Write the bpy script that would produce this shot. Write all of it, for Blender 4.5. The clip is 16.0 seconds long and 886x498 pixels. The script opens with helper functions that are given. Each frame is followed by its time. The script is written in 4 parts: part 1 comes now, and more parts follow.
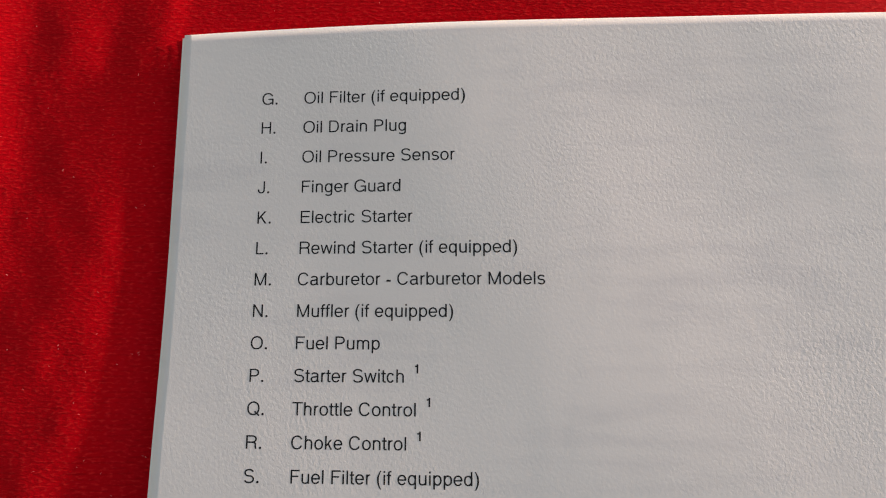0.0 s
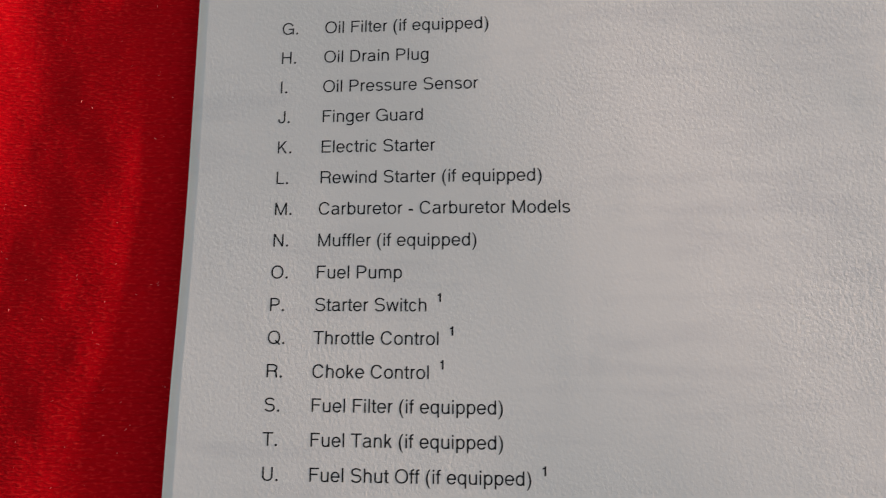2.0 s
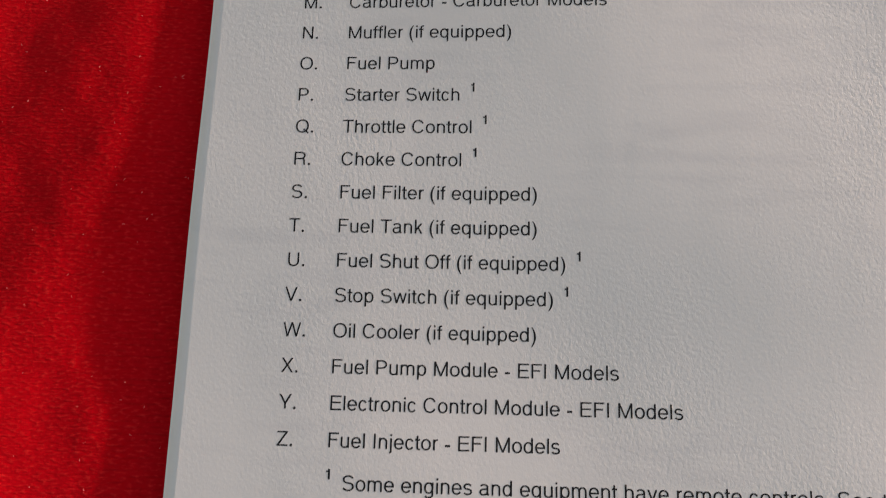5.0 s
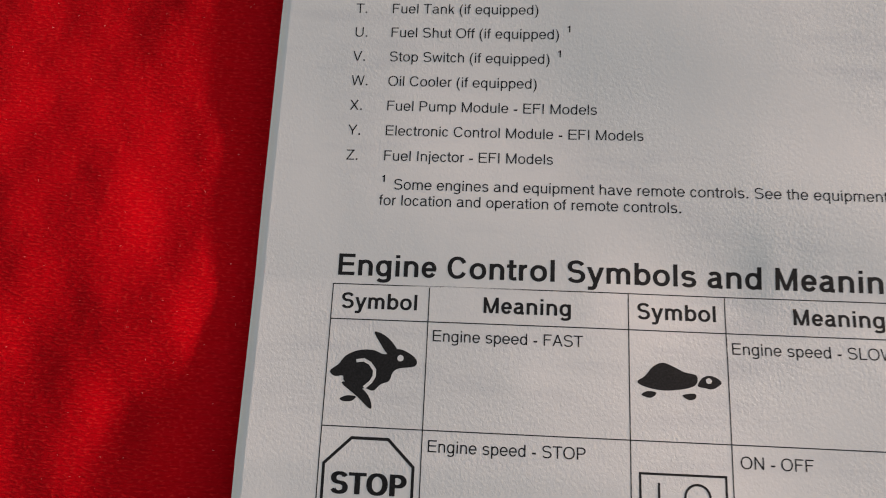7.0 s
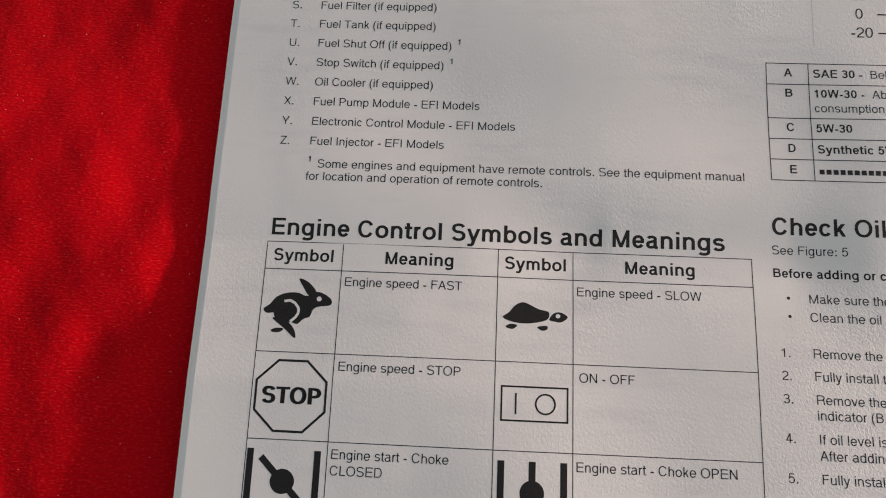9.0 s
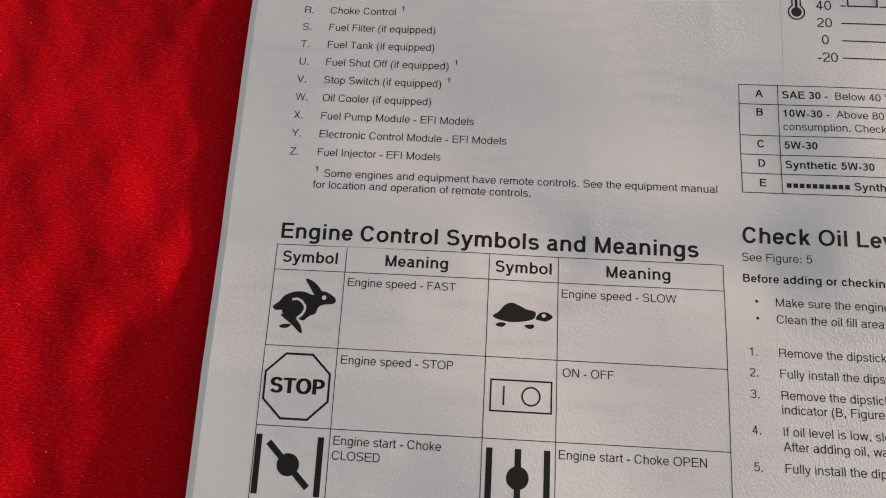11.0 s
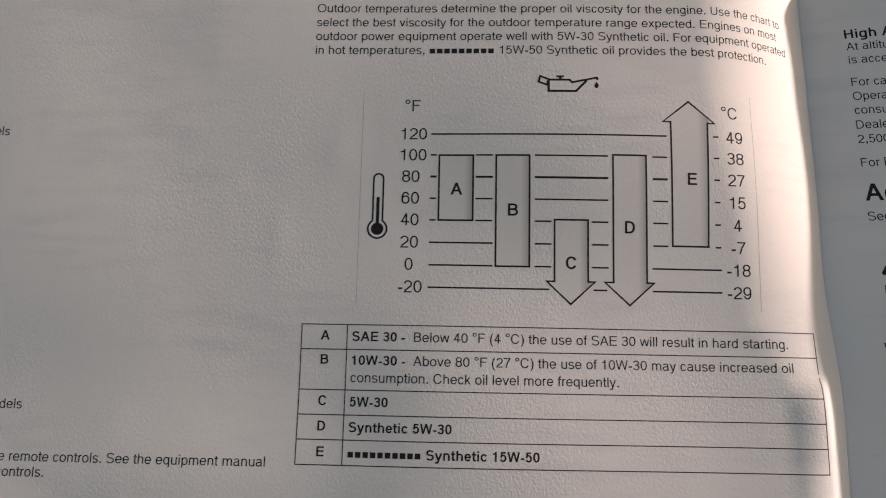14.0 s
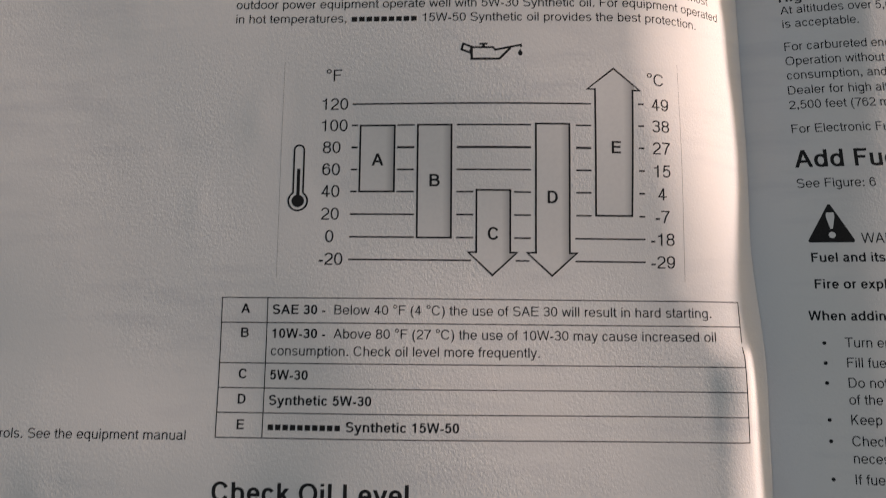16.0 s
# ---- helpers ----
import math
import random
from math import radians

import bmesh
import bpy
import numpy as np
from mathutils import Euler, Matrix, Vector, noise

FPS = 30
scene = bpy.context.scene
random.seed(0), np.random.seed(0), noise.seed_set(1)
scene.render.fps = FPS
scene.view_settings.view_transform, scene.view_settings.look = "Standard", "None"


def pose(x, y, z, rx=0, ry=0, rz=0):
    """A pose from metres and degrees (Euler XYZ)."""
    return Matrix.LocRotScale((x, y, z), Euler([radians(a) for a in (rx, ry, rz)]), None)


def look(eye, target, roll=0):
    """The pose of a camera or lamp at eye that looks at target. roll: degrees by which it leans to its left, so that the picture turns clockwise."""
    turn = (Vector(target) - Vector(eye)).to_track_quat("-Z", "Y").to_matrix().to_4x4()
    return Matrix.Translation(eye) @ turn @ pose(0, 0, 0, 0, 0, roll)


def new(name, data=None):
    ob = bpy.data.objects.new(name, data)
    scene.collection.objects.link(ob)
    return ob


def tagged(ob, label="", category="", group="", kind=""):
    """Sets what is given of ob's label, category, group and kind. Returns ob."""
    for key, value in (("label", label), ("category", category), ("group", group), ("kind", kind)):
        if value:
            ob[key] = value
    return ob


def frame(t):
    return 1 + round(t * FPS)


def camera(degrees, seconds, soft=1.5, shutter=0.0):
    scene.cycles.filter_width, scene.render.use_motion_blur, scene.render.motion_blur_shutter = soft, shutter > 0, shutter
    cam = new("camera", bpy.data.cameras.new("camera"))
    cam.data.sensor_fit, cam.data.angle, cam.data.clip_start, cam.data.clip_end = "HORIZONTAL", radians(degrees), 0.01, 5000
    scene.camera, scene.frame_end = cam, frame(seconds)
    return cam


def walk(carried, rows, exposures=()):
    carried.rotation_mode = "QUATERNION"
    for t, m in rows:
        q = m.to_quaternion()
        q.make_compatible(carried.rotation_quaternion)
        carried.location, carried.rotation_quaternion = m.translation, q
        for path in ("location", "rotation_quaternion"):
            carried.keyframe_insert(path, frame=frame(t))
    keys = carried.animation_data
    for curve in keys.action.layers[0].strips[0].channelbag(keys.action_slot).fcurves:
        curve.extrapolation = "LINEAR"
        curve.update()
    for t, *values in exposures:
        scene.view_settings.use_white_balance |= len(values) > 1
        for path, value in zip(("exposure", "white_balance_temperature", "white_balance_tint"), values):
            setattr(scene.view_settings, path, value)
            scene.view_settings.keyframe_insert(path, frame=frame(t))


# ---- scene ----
# Millimetre rows of the walk: seconds, place, turn. The booklet's table corner is the origin.
MM = 0.001
ROWS = [
    (0.0, 31.32, 69.11, 95.86, 8.860, 2.307, 0.200),
    (0.5, 33.06, 67.38, 95.70, 8.907, 2.370, 0.179),
    (1.0, 35.94, 65.84, 95.80, 8.934, 3.033, 0.362),
    (1.5, 35.33, 62.54, 93.95, 8.589, 2.937, 0.268),
    (2.0, 28.91, 60.13, 93.19, 8.563, 2.763, 0.457),
    (2.5, 26.41, 56.43, 91.38, 8.651, 3.822, 0.696),
    (3.0, 27.02, 51.49, 90.11, 9.147, 3.034, 0.572),
    (5.5, 22.25, 22.41, 86.72, 9.711, 1.601, 1.806),
    (6.0, 21.42, 10.65, 89.89, 11.273, 1.365, 2.174),
    (6.5, 22.68, -2.97, 98.14, 10.697, 2.110, 2.408),
    (7.0, 23.36, -14.82, 110.84, 10.840, 2.485, 2.484),
    (7.5, 30.80, -14.41, 119.40, 10.569, 2.160, 2.388),
    (8.0, 41.04, -15.50, 119.56, 10.439, 1.578, 2.280),
    (8.5, 40.08, -24.88, 128.50, 10.829, 1.218, 2.360),
    (11.0, 42.30, -31.25, 149.95, 12.065, 1.363, 3.163),
    (11.5, 46.73, -31.97, 148.83, 12.141, 1.275, 3.193),
    (12.0, 66.45, -12.64, 145.39, 11.831, 1.078, 2.709),
    (12.5, 89.61, 5.55, 142.28, 11.714, 1.253, 2.096),
    (13.0, 113.52, 17.02, 135.85, 11.380, 0.959, 1.564),
    (13.5, 126.44, 27.10, 133.60, 10.380, 0.983, 1.292),
    (14.0, 132.07, 34.35, 132.52, 9.825, 1.164, 1.077),
    (14.5, 139.87, 36.48, 130.27, 9.285, 1.015, 0.851),
    (15.0, 149.02, 41.42, 131.01, 9.168, 1.216, 0.538),
    (15.5, 149.86, 40.62, 129.66, 9.226, 1.620, 0.351),
    (16.0, 147.25, 33.75, 130.82, 7.904, 1.343, 0.535),
]
cam = camera(65.0, 16.0, soft=1.05, shutter=0.3)
walk(cam, [(t, pose(x * MM, y * MM, z * MM, rx, ry, rz)) for t, x, y, z, rx, ry, rz in ROWS], exposures=[(0.0, 1.40, 7450, 22), (2.0, 1.34, 7450, 22), (11.7, 1.31, 7450, 22), (12.8, 0.84, 7450, 22), (14.2, 0.78, 7450, 22), (16.0, 0.71, 7450, 22)])

# ---- daylight: a low sun from beyond the booklet's outer page, and the sky ----
SUN_EL, SUN_AZ = 3.6, 18.0          # degrees: height, and turn from +x towards +y
world = bpy.data.worlds.new("sky")
scene.world = world
world.use_nodes = True
wn = world.node_tree.nodes
sky = wn.new("ShaderNodeTexSky")
sky.sky_type, sky.sun_disc = "NISHITA", False
sky.sun_elevation, sky.sun_rotation = radians(SUN_EL), radians(90.0 - SUN_AZ)
wn["Background"].inputs[1].default_value = 0.15
haze = wn.new("ShaderNodeHueSaturation")      # thin high cloud: a paler sky
haze.inputs["Saturation"].default_value = 0.85
world.node_tree.links.new(sky.outputs[0], haze.inputs["Color"])
world.node_tree.links.new(haze.outputs[0], wn["Background"].inputs[0])
sun = bpy.data.lights.new("sun", "SUN")
sun.energy, sun.angle, sun.color = 3.25, radians(2.5), (1.0, 0.90, 0.885)
sun_ob = new("sun", sun)
sd = Vector((math.cos(radians(SUN_EL)) * math.cos(radians(SUN_AZ)), math.cos(radians(SUN_EL)) * math.sin(radians(SUN_AZ)), math.sin(radians(SUN_EL))))
sun_ob.matrix_world = look(sd, (0, 0, 0))


# ---- materials ----
class Mat:
    """A node material with short calls for its nodes."""

    def __init__(self, name):
        self.m = bpy.data.materials.new(name)
        self.m.use_nodes = True
        self.t = self.m.node_tree
        self.b = self.t.nodes["Principled BSDF"]
        self.co = self.t.nodes.new("ShaderNodeTexCoord").outputs["Object"]

    def link(self, a, b):
        self.t.links.new(a, b)

    def mapped(self, scale=(1, 1, 1), rot=0.0):
        n = self.t.nodes.new("ShaderNodeMapping")
        n.inputs["Scale"].default_value, n.inputs["Rotation"].default_value = scale, (0, 0, rot)
        self.link(self.co, n.inputs[0])
        return n.outputs[0]

    def noise(self, scale, detail=3.0, vec=None, rough=0.5, distort=0.0):
        n = self.t.nodes.new("ShaderNodeTexNoise")
        n.inputs["Scale"].default_value, n.inputs["Detail"].default_value = scale, detail
        n.inputs["Roughness"].default_value, n.inputs["Distortion"].default_value = rough, distort
        self.link(vec or self.co, n.inputs["Vector"])
        return n.outputs["Fac"]

    def ramp(self, fac, *stops):
        n = self.t.nodes.new("ShaderNodeValToRGB")
        while len(n.color_ramp.elements) < len(stops):
            n.color_ramp.elements.new(0.5)
        for e, (p, c) in zip(n.color_ramp.elements, stops):
            e.position, e.color = p, (*c, 1) if len(c) == 3 else c
        self.link(fac, n.inputs[0])
        return n.outputs[0]

    def mix(self, fac, a, b, kind="MIX"):
        n = self.t.nodes.new("ShaderNodeMix")
        n.data_type, n.blend_type = "RGBA", kind
        for sock, v in ((n.inputs[0], fac), (n.inputs[6], a), (n.inputs[7], b)):
            if isinstance(v, (int, float)):
                sock.default_value = v
            elif isinstance(v, tuple):
                sock.default_value = (*v, 1)
            else:
                self.link(v, sock)
        return n.outputs[2]

    def math(self, op, a, b=0.0):
        n = self.t.nodes.new("ShaderNodeMath")
        n.operation = op
        for sock, v in zip(n.inputs, (a, b)):
            if isinstance(v, (int, float)):
                sock.default_value = v
            else:
                self.link(v, sock)
        return n.outputs[0]

    def bump(self, height, dist, strength=1.0, prev=None):
        n = self.t.nodes.new("ShaderNodeBump")
        n.inputs["Strength"].default_value, n.inputs["Distance"].default_value = strength, dist
        self.link(height, n.inputs["Height"])
        if prev:
            self.link(prev, n.inputs["Normal"])
        return n.outputs[0]

    def done(self, color, rough=0.7, normal=None, spec=0.3):
        if isinstance(color, tuple):
            self.b.inputs["Base Color"].default_value = (*color, 1)
        else:
            self.link(color, self.b.inputs["Base Color"])
        self.b.inputs["Roughness"].default_value = rough
        self.b.inputs["Specular IOR Level"].default_value = spec
        if normal:
            self.link(normal, self.b.inputs["Normal"])
        return self.m


def paper_material(name, tone):
    m = Mat(name)
    blotch = m.noise(28, 3)
    fibre = m.noise(2600, 2)
    # faint print of the other side showing through in soft lines
    ghost = m.math("MULTIPLY", m.noise(1.0, 3, m.mapped((60, 330, 1))), m.noise(1.0, 2, m.mapped((22, 40, 1))))
    c = m.mix(m.ramp(blotch, (0.35, (0, 0, 0)), (0.75, (1, 1, 1))), tone, tuple(v * 0.95 for v in tone))
    c = m.mix(m.ramp(ghost, (0.26, (0, 0, 0)), (0.46, (0.30, 0.30, 0.30))), c, (0.52, 0.53, 0.56))
    c = m.mix(m.ramp(fibre, (0.3, (0.05, 0.05, 0.05)), (0.7, (0, 0, 0))), c, (0.6, 0.58, 0.55))
    cockle = m.noise(2300, 2, m.mapped((1, 0.8, 1), 0.6), 0.6, 0.5)
    wrinkle = m.noise(70, 2, m.mapped((1, 0.7, 1), 0.5), 0.45, 0.4)
    # the grain is patchy, and coarser on the half that curls towards the fold
    sep = m.t.nodes.new("ShaderNodeSeparateXYZ")
    m.link(m.co, sep.inputs[0])
    inner = m.ramp(sep.outputs[0], (0.05, (0.55, 0.55, 0.55)), (0.13, (1.15, 1.15, 1.15)))
    where = m.math("MULTIPLY", m.ramp(m.noise(24, 3), (0.40, (0.25, 0.25, 0.25)), (0.62, (1, 1, 1))), inner)
    n = m.bump(wrinkle, 0.00014, 0.5)
    n = m.bump(m.math("MULTIPLY", cockle, where), 0.00008, 0.9, n)
    n = m.bump(fibre, 0.00001, 0.6, n)
    return m.done(c, 0.75, n, 0.25)


PAPER = paper_material("paper", (0.80, 0.79, 0.77))
UNDER = paper_material("under_paper", (0.82, 0.82, 0.81))


def ink_material(name, tone):
    m = Mat(name)
    speck = m.noise(3500, 2)
    return m.done(m.mix(m.ramp(speck, (0.35, (0, 0, 0)), (0.8, (1, 1, 1))), tone, tuple(v * 1.7 + 0.006 for v in tone)), 0.6, None, 0.18)


FAINT_INK = ink_material("faint_grey_ink", (0.33, 0.325, 0.32))
INK = ink_material("black_ink", (0.013, 0.0125, 0.013))
SOFT_INK = ink_material("thin_black_ink", (0.022, 0.0215, 0.022))


def tint_material():
    m = Mat("printed_grey_tint")
    uv = m.t.nodes.new("ShaderNodeTexCoord").outputs["UV"]
    sep = m.t.nodes.new("ShaderNodeSeparateXYZ")
    m.link(uv, sep.inputs[0])
    c = m.ramp(sep.outputs[0], (0.0, (0.76, 0.75, 0.73)), (0.74, (0.74, 0.73, 0.71)), (1.0, (0.44, 0.435, 0.43)))
    return m.done(m.mix(m.ramp(m.noise(1500, 2), (0.4, (0, 0, 0)), (0.7, (0.12, 0.12, 0.12))), c, (0.5, 0.5, 0.5)), 0.75)


TINT = tint_material()


def cloth_material():
    m = Mat("red_fleece")
    # knitted rows: short stitches side by side, a little uneven
    wob = m.t.nodes.new("ShaderNodeTexNoise")
    wob.inputs["Scale"].default_value = 260
    m.link(m.co, wob.inputs["Vector"])
    add = m.t.nodes.new("ShaderNodeVectorMath")
    add.operation = "MULTIPLY_ADD"
    add.inputs[1].default_value = (0.0016, 0.0006, 0)
    m.link(wob.outputs["Color"], add.inputs[0])
    m.link(m.co, add.inputs[2])
    knit = m.t.nodes.new("ShaderNodeTexBrick")
    knit.inputs["Scale"].default_value, knit.inputs["Mortar Size"].default_value, knit.inputs["Mortar Smooth"].default_value = 1.0, 0.00024, 1.0
    knit.inputs["Brick Width"].default_value, knit.inputs["Row Height"].default_value = 0.031, 0.00074
    m.link(add.outputs[0], knit.inputs["Vector"])
    dash = m.ramp(m.noise(1.0, 2, m.mapped((620, 1350, 1)), 0.5, 0.3), (0.40, (0, 0, 0)), (0.60, (1, 1, 1)))
    seam = m.math("MULTIPLY", m.math("MULTIPLY", knit.outputs["Fac"], dash), 0.6)
    stitch = m.mix(m.noise(900, 2), (0.40, 0.0012, 0.0045), (0.53, 0.0022, 0.007))
    knit_color = m.mix(seam, stitch, (0.27, 0.0008, 0.003))
    pile = m.noise(1.0, 3, m.mapped((1150, 2700, 1)))
    big = m.noise(30, 3, None, 0.5, 0.5)
    c = m.mix(m.ramp(m.noise(700, 2), (0.45, (0, 0, 0)), (0.75, (0.5, 0.5, 0.5))), knit_color, (0.43, 0.0016, 0.005))
    c = m.mix(m.ramp(big, (0.35, (0.0, 0.0, 0.0)), (0.7, (0.45, 0.45, 0.45))), c, (0.57, 0.003, 0.008))
    c = m.mix(m.ramp(pile, (0.52, (0, 0, 0)), (0.80, (0.55, 0.55, 0.55))), c, (0.85, 0.035, 0.03))
    n = m.bump(m.noise(180, 2), 0.00016, 0.4)
    n = m.bump(m.math("SUBTRACT", 1.0, seam), 0.00003, 0.5, n)
    n = m.bump(pile, 0.00009, 0.9, n)
    m.b.inputs["Sheen Weight"].default_value = 0.2
    m.b.inputs["Sheen Roughness"].default_value = 0.35
    m.b.inputs["Sheen Tint"].default_value = (1.0, 0.03, 0.025, 1)
    return m.done(c, 0.85, n, 0.05)


CLOTH = cloth_material()


def lint_material():
    m = Mat("pale_lint")
    return m.done(m.mix(m.noise(300), (0.8, 0.16, 0.15), (0.85, 0.45, 0.42)), 0.5)


LINT = lint_material()


def wood_material():
    m = Mat("table_wood")
    g = m.noise(1.0, 4, m.mapped((3, 60, 3)), 0.6, 0.5)
    return m.done(m.ramp(g, (0.3, (0.16, 0.09, 0.05)), (0.7, (0.30, 0.19, 0.11))), 0.5, m.bump(g, 0.0004, 0.4))


def ground_material():
    m = Mat("paving_ground")
    g = m.noise(12, 5)
    return m.done(m.ramp(g, (0.3, (0.20, 0.19, 0.18)), (0.7, (0.32, 0.31, 0.29))), 0.9, m.bump(m.noise(90, 4), 0.004, 0.5))


# ---- shape of the open booklet, in millimetres ----
def smooth(a, b, x):
    s = np.clip((x - a) / (b - a), 0, 1)
    return s * s * (3 - 2 * s)


def bell(x, c, w):
    return np.exp(-(((x - c) / w) ** 2))


def spine_x(y):
    return 205.4 - 0.3 * (1 - smooth(15, 35, y)) - 1.1 * bell(y, 52, 15) + 0.9 * smooth(98, 118, y)


def spine_z(y):
    return -9.2 + 5.7 * (1 - smooth(20, 100, y)) - 2.6 * smooth(96, 118, y)


def flank(y):
    """How far from the spine the inner page starts to dive."""
    return 10.0 + 9.0 * smooth(26, 47, y) + 7.5 * smooth(50, 95, y)


RUN = np.arange(-40.0, 240.0, 1.0)


def ramp_up(x, lean, anchor):
    """Height of a slope whose steepness along x is lean, level with the table corner's plane at anchor."""
    total = np.cumsum(lean(RUN))
    return np.interp(x, RUN, total) - np.interp(anchor, RUN, total)


def broad_z(x, y):
    """The page sags towards its outer margin and bows over before the fold."""
    z = 0.034 * smooth(25, 85, y) * ramp_up(x, lambda r: 1 - smooth(12, 62, r), 26)
    z = z + 0.026 * (1 - smooth(25, 60, y)) * ramp_up(x, lambda r: bell(r, 18, 32), 30)
    return z - 0.024 * bell(y, 38, 33) * ramp_up(x, lambda r: smooth(92, 125, r) * (1 - smooth(165, 195, r)), 122)


def left_z(x, y):
    z = broad_z(x, y) - 1.0 * bell(y, 30, 17) * (0.45 + 0.55 * smooth(0, 40, x)) * (1 - 0.7 * smooth(104, 130, x))
    z = z - 0.00008 * np.clip(45 - x, 0, 60) ** 2 * smooth(28, 60, y)
    z = z + 0.052 * np.clip(-y, 0, 28) * (1 - smooth(8, 85, x)) + 0.028 * np.clip(-y - 14, 0, 40) * smooth(25, 62, x)
    z = z - 0.9 * bell(y, 0, 10) * smooth(40, 65, x) * (1 - smooth(105, 125, x))
    z = z + 2.15 * bell(x, 156, 37) * bell(y, 79, 28) + 0.12 * np.sin(x / 11 + y / 19) * bell(x, 60, 60)
    z = z + 1.25 * bell(x, 141, 29) * bell(y, 24, 24) + 0.5 * bell(x, 90, 46) * bell(y, 35, 50)
    # a buckle beside the fold: the paper rises to a ridge, with a crease across its upper end
    rise = np.clip((x - 192.0) / 8.8, 0, 1) ** 2.0 * (1 - smooth(200.8, 203.5, x))
    z = z + 1.15 * rise * smooth(1.4, -2.0, y - (33.4 - 0.45 * (200.5 - x))) * (0.35 + 0.65 * smooth(8, 30, y))
    # small dents from handling
    for dx, dy, deep, wx, wy in ((97, 60, 0.06, 1.8, 4.0), (92, 71, -0.05, 3.0, 2.0), (108, 76, 0.07, 3.5, 5.0), (30, -14, 0.07, 5, 4), (26, -44, 0.07, 5, 4), (70, 4, 0.07, 2.6, 6), (84, 96, 0.06, 6, 3)):
        z = z + deep * bell(x, dx, wx) * bell(y, dy, wy)
    w = flank(y)
    s = np.clip((x - (spine_x(y) - w)) / w, 0, 1)
    dive = s * s
    return z * (1 - dive) + spine_z(y) * dive


def crest(y):
    """Height of the hump of the facing page."""
    return -4.7 + 4.4 * (1 - smooth(35, 95, y))


def right_z(x, y):
    d = np.maximum(x - spine_x(y), 0)
    s = np.clip(d / 26.0, 0, 1)
    up = (crest(y) - spine_z(y)) * (1 - (1 - s) ** 1.8)
    return spine_z(y) + up - 0.0045 * np.maximum(d - 40, 0) ** 1.35 + 0.25 * np.sin(d / 7 + y / 21) * smooth(12, 30, d)


def top_y(x):
    return 117.15 + 0.9 * (1 - np.exp(-(x + 12) / 30))


PAGE_L, PAGE_BOTTOM, PAGE_R = -11.9, -161.0, 420.0
# paper length along each row, so that print keeps its width where the page dives
XS = np.arange(-14.0, 206.0, 0.4)
ARC = {}


def left_place(u, v):
    """Place of a point of the printed inner page: u along the paper, v up the page."""
    key = int(round(v / 2.0))
    if key not in ARC:
        z = left_z(XS, np.full_like(XS, key * 2.0))
        step = np.hypot(np.diff(XS), np.where(XS[1:] > 160, np.diff(z), 0))
        ARC[key] = np.r_[0, np.cumsum(step)] + XS[0]
    x = float(np.interp(u, ARC[key], XS))
    return x, v, float(left_z(np.array(x), np.array(v)))


def column_place(u, v):
    """The second column stands a touch wider on the paper."""
    return left_place(u + 0.0022 * (u - 102), v + 0.14 + 0.003 * max(0.0, v - 45))


def right_place(u, v):
    u = u + 0.8 * max(0.0, 1 - (u - 212) / 20) + 0.5 * float(bell(v, 70, 22))
    v = v + 1.0 * float(smooth(35, 105, v))
    return u, v, float(right_z(np.array(u), np.array(v)))


# ---- mesh helpers ----
def mesh_object(name, bm, material, parent=None, label="", shade=True):
    me = bpy.data.meshes.new(name)
    bm.to_mesh(me)
    bm.free()
    if material:
        me.materials.append(material)
    for p in me.polygons:
        p.use_smooth = shade
    ob = new(name, me)
    if parent:
        ob.parent = parent
    if label:
        tagged(ob, label)
    return ob


def part(name, bm, material, parent, label="", shade=True):
    return mesh_object(name, bm, material, parent, label, shade)


def sheet(xs, ys_of, z_of, ny, thick, warp=None):
    """A thin sheet over rows of x, with ys_of(x) = (low, high), as a closed mesh."""
    bm = bmesh.new()
    tops, lows = [], []
    for x in xs:
        a, b = ys_of(x)
        yy = np.linspace(a, b, ny)
        xx = warp(np.full(ny, x), yy) if warp else np.full(ny, x)
        zz = z_of(xx, yy)
        tops.append([bm.verts.new((px * MM, y * MM, z * MM)) for px, y, z in zip(xx, yy, zz)])
        lows.append([bm.verts.new((px * MM, y * MM, (z - thick) * MM)) for px, y, z in zip(xx, yy, zz)])
    n = len(xs)
    for i in range(n - 1):
        for j in range(ny - 1):
            bm.faces.new((tops[i][j], tops[i + 1][j], tops[i + 1][j + 1], tops[i][j + 1]))
            bm.faces.new((lows[i][j], lows[i][j + 1], lows[i + 1][j + 1], lows[i + 1][j]))
    for j in range(ny - 1):
        bm.faces.new((tops[0][j], tops[0][j + 1], lows[0][j + 1], lows[0][j]))
        bm.faces.new((tops[-1][j], lows[-1][j], lows[-1][j + 1], tops[-1][j + 1]))
    for i in range(n - 1):
        bm.faces.new((tops[i][0], lows[i][0], lows[i + 1][0], tops[i + 1][0]))
        bm.faces.new((tops[i][-1], tops[i + 1][-1], lows[i + 1][-1], lows[i][-1]))
    for e in bm.edges:
        if len(e.link_faces) == 2 and e.calc_face_angle() > 1.0:
            e.smooth = False
    return bm


